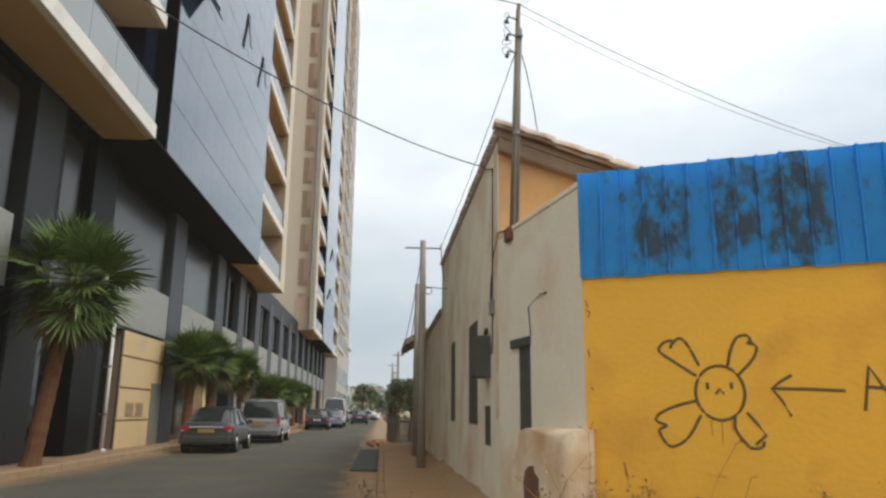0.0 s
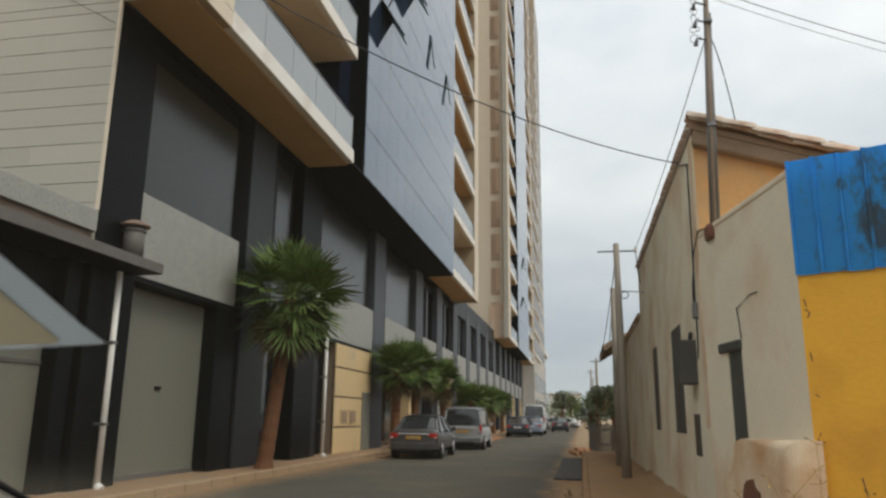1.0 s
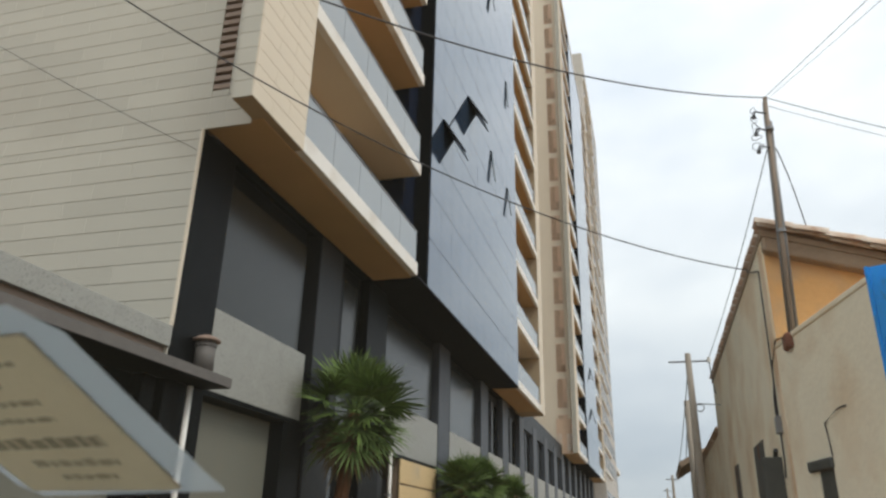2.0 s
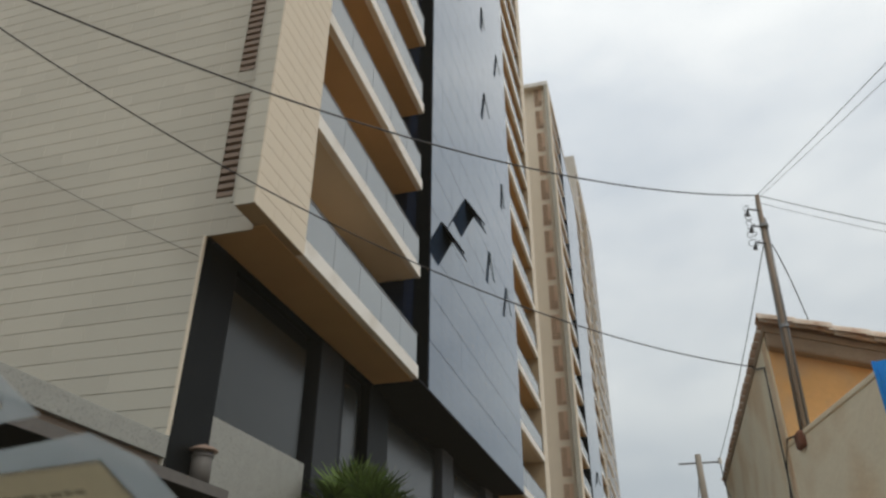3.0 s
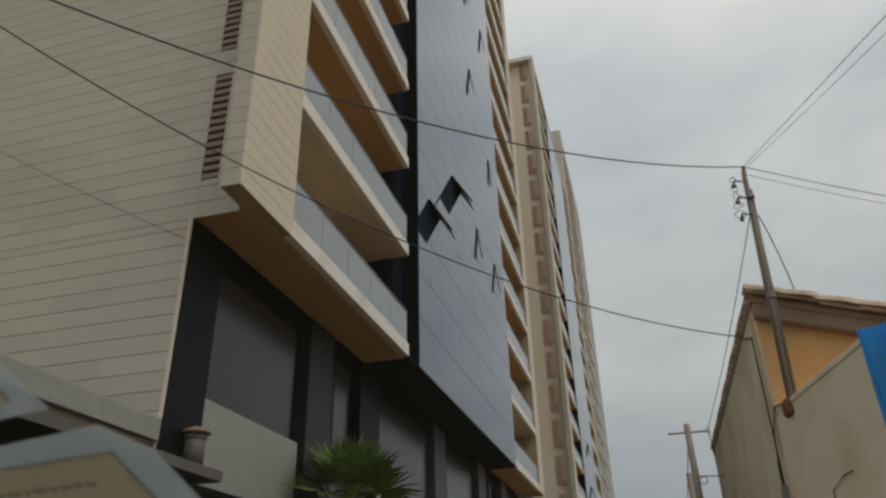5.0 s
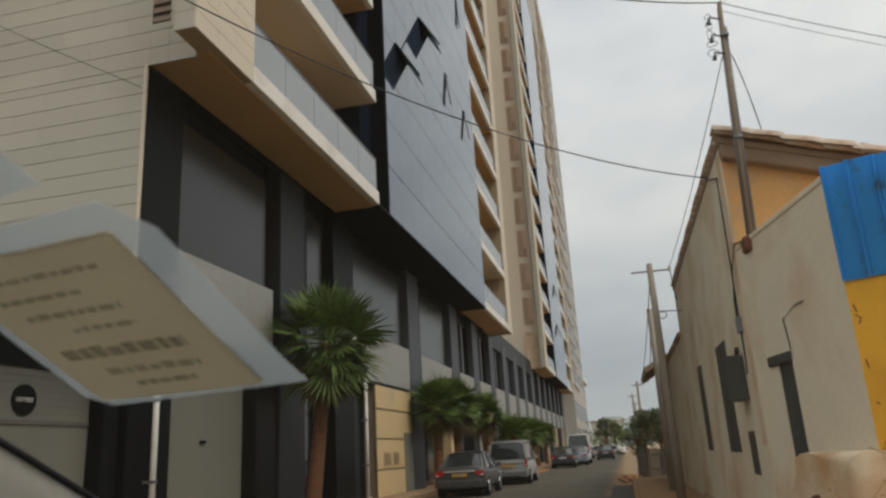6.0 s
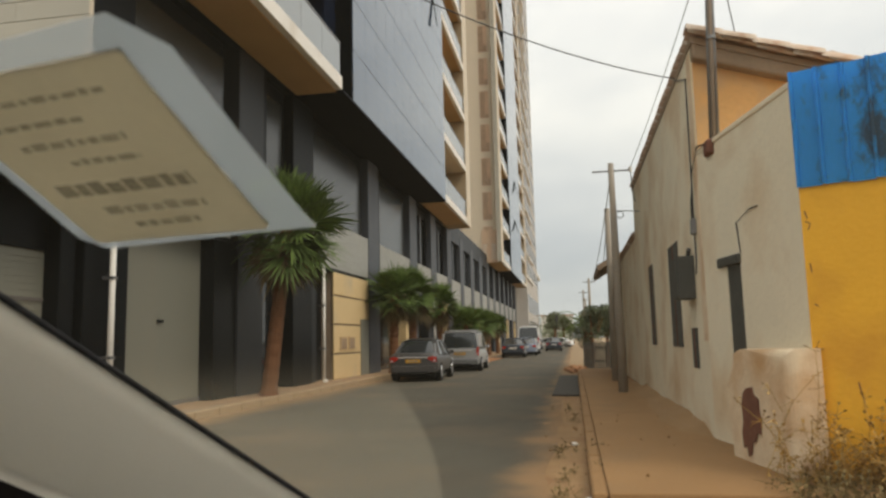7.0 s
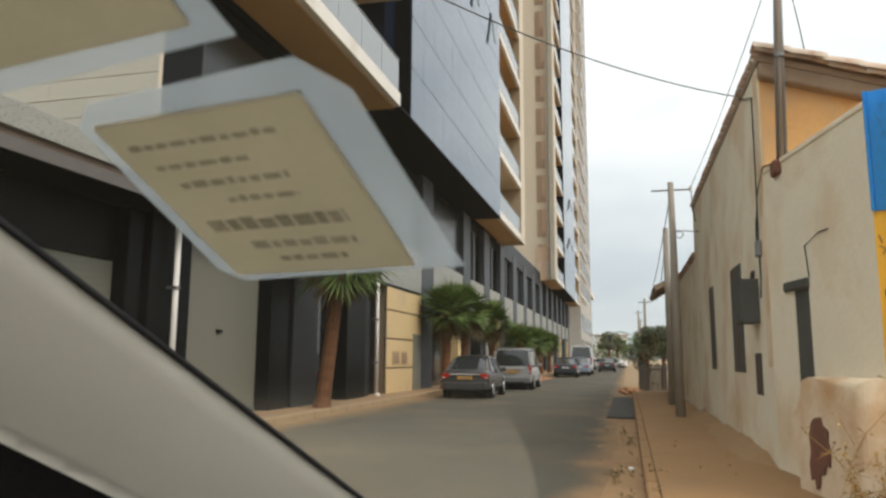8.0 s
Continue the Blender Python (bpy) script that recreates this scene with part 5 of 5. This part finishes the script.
PT = Vector((1.80, 8.85, 6.8))
mp = root("service_mast", (1.68, 8.85, 3.6), "bundle of rusty conduits forming a service mast on the wall", "mast")
for dx, dy, r, top in ((0, 0, 0.027, 0), (0.05, 0.02, 0.02, -0.35), (-0.038, 0.03, 0.015, -0.06)):
    part("conduit", tube([(1.68 + dx, 8.80 + dy, 3.52), (1.74 + dx * 0.8, 8.83 + dy, 5.2), (PT.x + dx * 0.5, PT.y + dy, PT.z + top)], r, 10), WOOD if dx == 0 else METAL, mp, smooth=True)
for z, dx in ((3.62, 0.0), (4.9, 0.05), (6.3, 0.1)):
    part("clamp", tube([(1.69 + dx, 8.83, z), (1.69 + dx, 8.83, z + 0.04)], 0.055, 12), METAL, mp, "metal clamp")
part("foot", bx(1.58, 1.80, 8.74, 8.98, 3.48, 3.66, bevel=0.03), RUST, mp, "rust-stained mortar foot")
for k in range(3):
    part("insulator", tube([(PT.x - 0.02, PT.y - 0.02, PT.z - 0.25 - 0.25 * k), (PT.x - 0.16, PT.y - 0.05, PT.z - 0.22 - 0.25 * k), (PT.x - 0.18, PT.y - 0.05, PT.z - 0.32 - 0.25 * k)], [0.012, 0.012, 0.03], 6), CABLE, mp)
rng = random.Random(5)
for k in range(5):
    p = Vector((PT.x - 0.12, PT.y - 0.04, PT.z - 0.2 - 0.13 * k))
    loop = []
    for s in range(12):
        a = s / 11 * math.tau * 0.9
        loop.append(p + Vector(((0.03 + 0.01 * k) * math.cos(a) - 0.05 + rng.uniform(-0.015, 0.015), 0.02 * math.sin(2 * a), (0.04 + 0.012 * (k % 3)) * math.sin(a))))
    part("loose_wire", tube(loop, 0.0048, 5), CABLE, mp, "curled loose wire ends")

tp = root("street_pole", (1.0, 17.1, 0.15), "grey utility pole with a thin crossarm beside the house", "utility pole", "utility poles")
part("post", tube([(1.0, 17.1, 0.1), (0.99, 17.1, 2.5), (0.98, 17.1, 5.4)], [0.105, 0.09, 0.065], 12), CEMENTPOLE, tp, smooth=True)
part("crossarm", tube([(0.55, 17.1, 5.22), (1.42, 17.1, 5.22)], 0.02, 6), METAL, tp)
part("insulator", tube([(1.42, 17.1, 5.18), (1.42, 17.1, 5.30)], 0.04, 8), WHITE, tp)
part("bracket_ring", tube([(1.0 + 0.13 + 0.08 * math.cos(k * math.tau / 12), 17.1, 4.18 + 0.08 * math.sin(k * math.tau / 12)) for k in range(13)], 0.012, 5, caps=False), METAL, tp)
part("stay", tube([(1.0, 17.1, 4.28), (1.58, 17.1, 4.24)], 0.012, 5), METAL, tp)
t2 = root("street_pole", (1.05, 21.5, 0.15), "shorter grey utility pole standing behind the first", "utility pole", "utility poles")
part("post", tube([(1.07, 21.5, 0.1), (1.07, 21.5, 5.1)], [0.10, 0.075], 12), CEMENTPOLE, t2, smooth=True)
for x, y, h in ((1.4, 62, 6.3), (1.3, 88, 7.0), (1.9, 110, 7.2)):
    t3 = root("street_pole", (x, y, 0), "thin utility pole far down the street", "utility pole", "utility poles")
    part("post", tube([(x, y, -0.05), (x, y, h)], [0.15, 0.09], 8), CEMENTPOLE, t3, smooth=True)
    part("crossarm", tube([(x - 0.5, y, h - 0.3), (x + 0.5, y, h - 0.3)], 0.04, 6), METAL, t3)

cable(sagging(PT, (-6.68, 0.0, 6.39), 0.97, 40), 0.0085, "black service cable sagging across the street from the mast")
cable(sagging((1.56, 10.5, 5.02), (-10.11, 0.0, 10.61), 1.65, 40), 0.0085, "black cable from the house eave across the street")
cable(sagging((-8.25, 10.98, 8.5), (-17.8, 10.9, 14.4), 0.12), 0.007, "thin cable along the side wall")
cable(sagging(PT, (4.0, -2.0, 4.3), 0.05), 0.0042, "thin cable running from the mast over the car")
cable(sagging(PT + Vector((0, 0, -0.05)), (4.1, -2.0, 4.15), 0.09), 0.003, "second thin cable running from the mast over the car")
cable(sagging(PT, (8.8, 12.4, 6.35), 0.16), 0.006, "thin cable from the mast along the yellow wall")
cable(sagging(PT + Vector((0, 0, -0.12)), (8.8, 12.4, 6.3), 0.2), 0.004, "second thin cable along the yellow wall")
cable(sagging(PT + Vector((-0.05, 0, -0.7)), (1.42, 17.1, 5.28), 0.12), 0.006, "cable between the mast and the street pole")
cable(sagging(PT + Vector((0.03, 0, -0.75)), (2.12, 9.25, 5.05), -0.12), 0.007, "cable looping from the mast to the roof")
cable(sagging((0.98, 17.1, 5.2), (1.38, 62, 6.0), 0.9), 0.012, "cable between the street poles")
cable(sagging((1.07, 21.5, 5.0), (1.0, 28.5, 3.6), 0.5), 0.012, "slack cable down to the low roof")
cable(sagging((1.42, 17.1, 5.2), (1.6, 18.0, 4.7), 0.3), 0.010, "slack cable from the pole to the wall")
wire = [(1.54, 10.5, 5.0), (1.53, 10.1, 4.85), (1.54, 9.62, 4.7), (1.535, 9.6, 4.4), (1.535, 9.63, 3.6), (1.535, 9.68, 2.8), (1.535, 9.68, 2.35), (1.535, 9.75, 2.15)]
cable(wire, 0.010, "service cable clipped down the plaster wall")
cable([(1.62, 8.78, 3.62), (1.55, 9.2, 3.68), (1.53, 9.55, 3.45), (1.53, 9.75, 3.1), (1.53, 9.78, 2.9), (1.53, 9.70, 2.75)], 0.011, "looped cable on the plaster wall")
cable([(1.75, 8.2, 2.24), (1.738, 8.25, 2.57), (1.80, 7.9, 2.66), (1.835, 7.72, 2.66)], 0.007, "thin cable above the yard door")
cable([(2.6, 9.25, 4.62), (2.95, 9.25, 4.5), (2.98, 9.25, 4.35), (2.95, 9.25, 4.28), (2.99, 9.25, 4.2)], 0.011, "loop of cable hanging on the peach wall")
mb = root("meter_box", (1.45, 10.2, 1.85), "dark metal meter box on the plaster wall", "meter box")
part("case", bx(1.34, 1.57, 10.0, 10.45, 1.85, 2.42, bevel=0.015), BOARD, mb)
part("lid", bx(1.33, 1.355, 10.02, 10.43, 1.88, 2.39, bevel=0.006), BOARD, mb)
part("cable_gland", tube([(1.5, 10.1, 2.42), (1.5, 10.0, 2.5)], 0.03, 8), CABLE, mb)
jb = root("junction_box", (1.53, 9.7, 2.7), "small grey junction box on the wall", "junction box")
part("case", bx(1.50, 1.57, 9.62, 9.78, 2.66, 2.86, bevel=0.01), METAL, jb)
lamp = root("traffic_light", (-3.0, 135, 0), "traffic light on a thin pole far down the street", "traffic light")
part("pole", tube([(-3.0, 135, -0.05), (-3.0, 135, 4.5)], 0.08, 8), CABLE, lamp)
part("head", bx(-3.25, -2.75, 134.8, 135.2, 4.5, 5.7, bevel=0.05), CABLE, lamp)
# ---- weeds and litter ----
def weeds(name, spots, label, seed, mat, hmax, leafy_n=9):
    rng = random.Random(seed)
    bm = bmesh.new()
    for x, y, z, n in spots:
        for k in range(n):
            p = Vector((x + rng.gauss(0, 0.16), y + rng.gauss(0, 0.10), z - 0.04))
            h = hmax * rng.uniform(0.25, 1.0)
            d = Vector((rng.gauss(0, 0.30), rng.gauss(0, 0.25), 1)).normalized()
            prev = p
            for s in range(4):
                q = prev + d * h / 4
                d = (d + Vector((rng.gauss(0, 0.22), rng.gauss(0, 0.2), 0))).normalized()
                tube([prev, q], [0.0032, 0.0024], 3, bm, False)
                for m_ in range(leafy_n // 3):
                    e = Vector((rng.gauss(0, 1), rng.gauss(0, 1), rng.gauss(0.3, 0.7))).normalized()
                    tipp = q + e * rng.uniform(0.03, 0.10)
                    tube([q, tipp], [0.003, 0.002], 3, bm, False)
                    w_ = e.cross(Vector((0.3, 0.2, 1))).normalized()
                    quad_strip(bm, tipp, tipp + e * rng.uniform(0.02, 0.05), 0.006, 0.012, w_)
                prev = q
    return tagged(part(name, bm, mat), label, "weeds", kind="stuff")


WEEDGREEN = stuff("dull_weed", (0.17, 0.125, 0.05), 0.9, 0.35, 5, 40, 0.0, rnd=0.4, island=True)
rng = random.Random(12)
ca, sa = math.cos(yel_ang), math.sin(yel_ang)
front = [(CX + s * ca + o * sa, CY + s * sa - o * ca, 0.0, 9) for s, o in [(0.12 + 0.13 * k, rng.uniform(0.05, 0.4)) for k in range(28)]]
weeds("dry_weeds", front, "tangle of dry brown weeds along the yellow wall", 3, DRYWEED, 0.6, 18)
shrub = [(CX + s * ca + o * sa, CY + s * sa - o * ca, 0.0, 5) for s, o in [(0.06 + 0.1 * k, rng.uniform(0.08, 0.4)) for k in range(10)] + [(2.05 + 0.1 * k, rng.uniform(0.1, 0.3)) for k in range(4)]]
weeds("dry_shrub", shrub, "fine-leaved dry orange shrub against the yellow wall", 21, DRYWEED, 0.92, 24)
weeds("tall_weed", [(CX - 0.25, CY - 0.15, 0.0, 9), (CX + 0.5, CY - 0.45, 0, 6), (CX + 1.1, CY - 0.7, 0, 6)], "tall dry weeds standing before the wall corner", 4, DRYWEED, 1.35, 12)
weeds("green_weeds", [(CX - 0.1 + rng.uniform(-0.35, 2.4), CY - 0.45 - rng.uniform(0, 1.1), 0.0, 10) for k in range(24)], "low dull weeds on the sandy verge", 8, WEEDGREEN, 0.4, 12)
weeds("kerb_weeds", [(0.0 + rng.uniform(-0.15, 0.12), y, 0.0, 4) for y in (6.3, 6.7, 7.6, 8.8, 9.4, 12.5, 14.5)], "sparse green weeds along the broken kerb", 10, WEEDGREEN, 0.2)
bm = bmesh.new()
for k in range(70):
    x, y = rng.uniform(-0.6, 1.3), rng.uniform(3.5, 12)
    z = 0.16 if (x > 0.17 and y > 6.1) else 0.0
    if z and rng.random() < 0.75:
        continue
    s = rng.uniform(0.006, 0.02)
    b2 = bmesh.new()
    bmesh.ops.create_icosphere(b2, subdivisions=1, radius=s)
    bmesh.ops.translate(b2, verts=b2.verts, vec=(x, y, z + s * 0.3))
    join(bm, b2)
tagged(part("loose_stones", bm, CONCRETE), "scattered small stones and clods on the verge", "stones", kind="stuff")
for x, y in ((0.02, 6.4), (2.9, 5.6), (-0.1, 9.7)):
    lt = root("litter_scrap", (x, y, 0.0), "crumpled pale scrap of litter on the ground", "litter")
    bm = bmesh.new()
    bmesh.ops.create_icosphere(bm, subdivisions=2, radius=0.05)
    for v in bm.verts:
        v.co *= 0.7 + 0.6 * abs(noise.noise(v.co * 30))
        v.co.z *= 0.5
    bmesh.ops.translate(bm, verts=bm.verts, vec=(x, y, 0.03))
    part("scrap", bm, WHITE, lt)


# ---- the car the view is taken from ----
PSI, RAKE = radians(-10), radians(28)
WO = Vector((-0.1433, 0.3479, 1.4408))
turn_car = Matrix.Rotation(PSI, 3, "Z")
WU = turn_car @ Vector((1, 0, 0))
WV = turn_car @ Vector((0, -math.cos(RAKE), math.sin(RAKE)))
WN = turn_car @ Vector((0, -math.sin(RAKE), -math.cos(RAKE)))


def on_screen(u, v, n=0.0):
    return WO + WU * u + WV * v + WN * n


def slab(u0, u1, v0, v1, n0, n1, cut=0.0):
    """A flat plate on the windscreen, with clipped corners."""
    ol = [(u0 + cut, v0), (u1 - cut, v0), (u1, v0 + cut), (u1, v1 - cut), (u1 - cut, v1), (u0 + cut, v1), (u0, v1 - cut), (u0, v0 + cut)] if cut else [(u0, v0), (u1, v0), (u1, v1), (u0, v1)]
    bm = bmesh.new()
    a = [bm.verts.new(on_screen(u, v, n0)) for u, v in ol]
    b = [bm.verts.new(on_screen(u, v, n1)) for u, v in ol]
    bm.faces.new(a)
    bm.faces.new(b[::-1])
    for k in range(len(ol)):
        j = (k + 1) % len(ol)
        bm.faces.new((a[k], a[j], b[j], b[k]))
    return bm


def ringed(u0, u1, v0, v1, a0, a1, b0, b1):
    """A flat frame round a paper, with a clipped corner."""
    bm = bmesh.new()
    oc = [(u0 + 0.012, v0), (u1, v0 + 0.004), (u1 - 0.002, v0 + 0.02), (u1 - 0.004, v1 - 0.02), (u1 - 0.02, v1), (u0 + 0.02, v1 - 0.004), (u0 + 0.003, v1 - 0.016), (u0, v0 + 0.012)]
    ic = [(a0, b0), (a1, b0), (a1, b0), (a1, b1), (a1, b1), (a0, b1), (a0, b1), (a0, b0)]
    for n in (0.0008, 0.0016):
        o = [bm.verts.new(on_screen(u, v, n)) for u, v in oc]
        i = [bm.verts.new(on_screen(u, v, n)) for u, v in ic]
        for k in range(8):
            j = (k + 1) % 8
            bm.faces.new((o[k], o[j], i[j], i[k]))
    bmesh.ops.remove_doubles(bm, verts=bm.verts, dist=0.0002)
    return bm


TRIM = stuff("grey_pillar_trim", (0.60, 0.585, 0.525), 0.7, 0.05, 3, 300, 0.02)
RUBBER = stuff("black_seal", (0.02, 0.02, 0.022), 0.6, 0.2)
CABIN = stuff("dark_cabin_plastic", (0.035, 0.03, 0.03), 0.75, 0.2, 3, 120, 0.1)
LINING = stuff("beige_roof_lining", (0.34, 0.32, 0.28), 0.95, 0.1, 3, 150, 0.1)
BODYWORK = paint("pale_car_paint", (0.5, 0.5, 0.48))
STBACK = clear_pane("sticker_border", (0.50, 0.55, 0.57), 0.5, 0.70)


def lit_through(m, share):
    """Lets part of the light through a sheet of paper or film."""
    n, l = m.node_tree.nodes, m.node_tree.links
    b, o = n["Principled BSDF"], n["Material Output"]
    t, x = n.new("ShaderNodeBsdfTranslucent"), n.new("ShaderNodeMixShader")
    if b.inputs["Base Color"].links:
        l.new(b.inputs["Base Color"].links[0].from_socket, t.inputs["Color"])
    else:
        t.inputs["Color"].default_value = b.inputs["Base Color"].default_value
    x.inputs[0].default_value = share
    l.new(b.outputs[0], x.inputs[1])
    l.new(t.outputs[0], x.inputs[2])
    l.new(x.outputs[0], o.inputs["Surface"])


STPAPER = stuff("sticker_paper", (0.58, 0.54, 0.435), 0.7, 0.08, 20, 200, 0.02)

lit_through(STPAPER, 0.65)
lit_through(STBACK, 0.25)
STINK = clear_pane("sticker_ink", (0.10, 0.09, 0.06), 0.8, 0.68)
STINKSOFT = clear_pane("faded_sticker_ink", (0.10, 0.09, 0.06), 0.8, 0.76)

# Haze over the view is mixed into the glass as a dust-toned veil.
SCREEN = bpy.data.materials.new("hazed_windscreen_glass")
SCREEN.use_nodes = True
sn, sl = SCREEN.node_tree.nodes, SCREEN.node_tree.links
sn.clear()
s_out, s_tr, s_veil, s_mix = sn.new("ShaderNodeOutputMaterial"), sn.new("ShaderNodeBsdfTransparent"), sn.new("ShaderNodeBsdfTranslucent"), sn.new("ShaderNodeMixShader")
s_veil.inputs["Color"].default_value = (0.80, 0.72, 0.54, 1)
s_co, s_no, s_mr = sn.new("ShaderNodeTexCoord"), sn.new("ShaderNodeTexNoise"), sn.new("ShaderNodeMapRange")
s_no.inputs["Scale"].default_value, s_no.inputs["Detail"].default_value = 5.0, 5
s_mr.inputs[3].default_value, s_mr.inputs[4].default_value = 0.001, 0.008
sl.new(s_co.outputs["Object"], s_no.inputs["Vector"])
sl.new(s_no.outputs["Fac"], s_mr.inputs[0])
# a stronger veil left of a curved edge, growing towards the bottom
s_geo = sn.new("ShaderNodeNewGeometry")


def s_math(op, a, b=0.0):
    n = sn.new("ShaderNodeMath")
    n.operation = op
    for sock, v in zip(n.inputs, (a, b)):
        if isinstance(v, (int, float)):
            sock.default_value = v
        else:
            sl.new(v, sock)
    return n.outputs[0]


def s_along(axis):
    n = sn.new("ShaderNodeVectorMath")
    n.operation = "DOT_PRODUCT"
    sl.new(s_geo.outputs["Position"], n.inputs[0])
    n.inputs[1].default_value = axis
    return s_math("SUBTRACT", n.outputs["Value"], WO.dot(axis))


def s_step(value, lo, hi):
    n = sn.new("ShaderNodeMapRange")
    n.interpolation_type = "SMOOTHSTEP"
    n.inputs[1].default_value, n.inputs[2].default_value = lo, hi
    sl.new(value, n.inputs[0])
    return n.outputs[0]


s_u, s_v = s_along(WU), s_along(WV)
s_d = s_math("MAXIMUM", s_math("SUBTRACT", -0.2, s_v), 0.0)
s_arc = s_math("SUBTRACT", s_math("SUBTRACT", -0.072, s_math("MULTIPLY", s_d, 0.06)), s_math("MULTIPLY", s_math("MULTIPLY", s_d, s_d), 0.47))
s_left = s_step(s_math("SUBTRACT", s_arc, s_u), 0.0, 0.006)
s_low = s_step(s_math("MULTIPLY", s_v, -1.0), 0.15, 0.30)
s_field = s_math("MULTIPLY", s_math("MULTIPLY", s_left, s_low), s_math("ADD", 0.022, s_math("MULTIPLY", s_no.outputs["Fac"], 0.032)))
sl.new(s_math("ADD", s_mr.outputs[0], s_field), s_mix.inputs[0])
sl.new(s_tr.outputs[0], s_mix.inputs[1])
sl.new(s_veil.outputs[0], s_mix.inputs[2])
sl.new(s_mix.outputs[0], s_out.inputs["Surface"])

own = root("own_car", (0.35, -0.6, 0), "pale parked car whose windscreen and pillar frame the view", "car")
ws = part("windscreen", slab(-0.318, 1.05, -0.72, 0.52, -0.006, -0.002), SCREEN, own, "windscreen glass with a dusty haze mixed in")
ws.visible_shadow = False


def swept(profile, v0, v1, mat, name, lab="", nseg=24):
    bm = bmesh.new()
    prev = None
    for k in range(nseg + 1):
        v = v0 + (v1 - v0) * k / nseg
        row = [bm.verts.new(on_screen(u, v, n)) for u, n in profile]
        if prev:
            for i in range(len(profile) - 1):
                bm.faces.new((prev[i], prev[i + 1], row[i + 1], row[i]))
        prev = row
    bmesh.ops.solidify(bm, geom=bm.faces[:], thickness=0.004)
    return part(name, bm, mat, own, lab, smooth=True)


swept([(-0.3165, -0.003), (-0.3165, 0.001), (-0.318, 0.002), (-0.32, 0.0)], -0.72, 0.33, RUBBER, "seal", "black rubber seal", 8)
swept([(-0.3185, 0.0), (-0.326, 0.020), (-0.336, 0.044), (-0.348, 0.064), (-0.358, 0.077), (-0.366, 0.087), (-0.374, 0.096)], -0.72, 0.33, TRIM, "pillar_trim", "smooth pale grey pillar trim")
swept([(-0.367, 0.086), (-0.378, 0.094), (-0.40, 0.106), (-0.46, 0.135), (-0.56, 0.20)], -0.72, 0.33, CABIN, "door_edge", "dark door edge", 8)
# roof (unseen, added to keep sky light off the pillar), bonnet, body shell
bm = bmesh.new()
for u0, u1, vtop in ((-0.5, 1.2, 0.52),):
    c = [on_screen(u0, vtop), on_screen(u1, vtop)]
    backw = turn_car @ Vector((0, -1.7, 0))
    vs = [bm.verts.new(c[0]), bm.verts.new(c[1]), bm.verts.new(c[1] + backw + Vector((0, 0, 0.02))), bm.verts.new(c[0] + backw + Vector((0, 0, 0.02)))]
    bm.faces.new(vs)
bmesh.ops.solidify(bm, geom=bm.faces[:], thickness=0.04)
part("roof", bm, LINING, own, "unseen beige lined roof keeping sky light off the pillar")


def shell(x0, x1, y0, y1, z0, z1, bev):
    bm = bx(x0, x1, y0, y1, z0, z1, bevel=bev)
    bmesh.ops.rotate(bm, verts=bm.verts, cent=(0, 0, 0), matrix=turn_car)
    return bm


part("bonnet", shell(-0.5, 1.2, 0.95, 1.95, 0.45, 0.86, 0.08), BODYWORK, own)
part("dashboard", shell(-0.44, 1.14, 0.55, 1.0, 0.6, 0.93, 0.05), CABIN, own)
part("floor_tub", shell(-0.48, 1.18, -2.0, 0.95, 0.25, 0.34, 0.03), CABIN, own)
part("side", shell(-0.55, -0.48, -2.2, 0.95, 0.25, 0.95, 0.02), BODYWORK, own)
part("side", shell(1.18, 1.25, -2.2, 0.95, 0.25, 0.95, 0.02), BODYWORK, own)
part("tail", shell(-0.5, 1.2, -2.3, -1.9, 0.3, 1.55, 0.06), BODYWORK, own)
for x in (-0.5, 1.06):
    for y in (-1.4, 1.45):
        bm = tube([(x, y, 0.3), (x + 0.16, y, 0.3)], 0.3, 20)
        bmesh.ops.rotate(bm, verts=bm.verts, cent=(0, 0, 0), matrix=turn_car)
        part("wheel", bm, TYRE, own, "black tyre")

# paper stickers on the inside of the windscreen
st = root("windscreen_sticker", on_screen(-0.115, 0.055, 0.002), "beige paper sticker with a pale clear border on the windscreen", "sticker", "windscreen stickers")
part("border", ringed(-0.192, -0.038, -0.014, 0.132, -0.180, -0.064, -0.006, 0.116), STBACK, st, "pale bluish clear border")
pp = part("paper", slab(-0.180, -0.064, -0.006, 0.116, 0.002, 0.003, 0.002), STPAPER, st, "beige paper seen from behind")
for v, u0, u1, hgt, ink in ((0.006, -0.140, -0.098, 0.0045, STINKSOFT), (0.0185, -0.150, -0.086, 0.006, STINKSOFT), (0.035, -0.166, -0.082, 0.009, STINK), (0.057, -0.140, -0.098, 0.004, STINKSOFT), (0.070, -0.160, -0.096, 0.0045, STINKSOFT), (0.084, -0.165, -0.110, 0.0035, STINKSOFT), (0.098, -0.170, -0.086, 0.0035, STINKSOFT)):
    k = u0
    r_ = random.Random(int(v * 10000))
    while k < u1:
        w_ = r_.uniform(0.004, 0.011)
        part("text_bar", slab(k, min(k + w_, u1), v, v + hgt * r_.uniform(0.8, 1.1), 0.0032, 0.0036), ink, pp)
        k += w_ + 0.0022
s2 = root("windscreen_sticker", on_screen(-0.16, 0.2, 0.002), "second beige sticker above the first on the windscreen", "sticker", "windscreen stickers")
part("border", ringed(-0.235, -0.075, 0.142, 0.21, -0.225, -0.09, 0.155, 0.20), STBACK, s2, "pale clear border")
part("paper", slab(-0.225, -0.09, 0.155, 0.20, 0.002, 0.003), STPAPER, s2, "beige paper seen from behind")
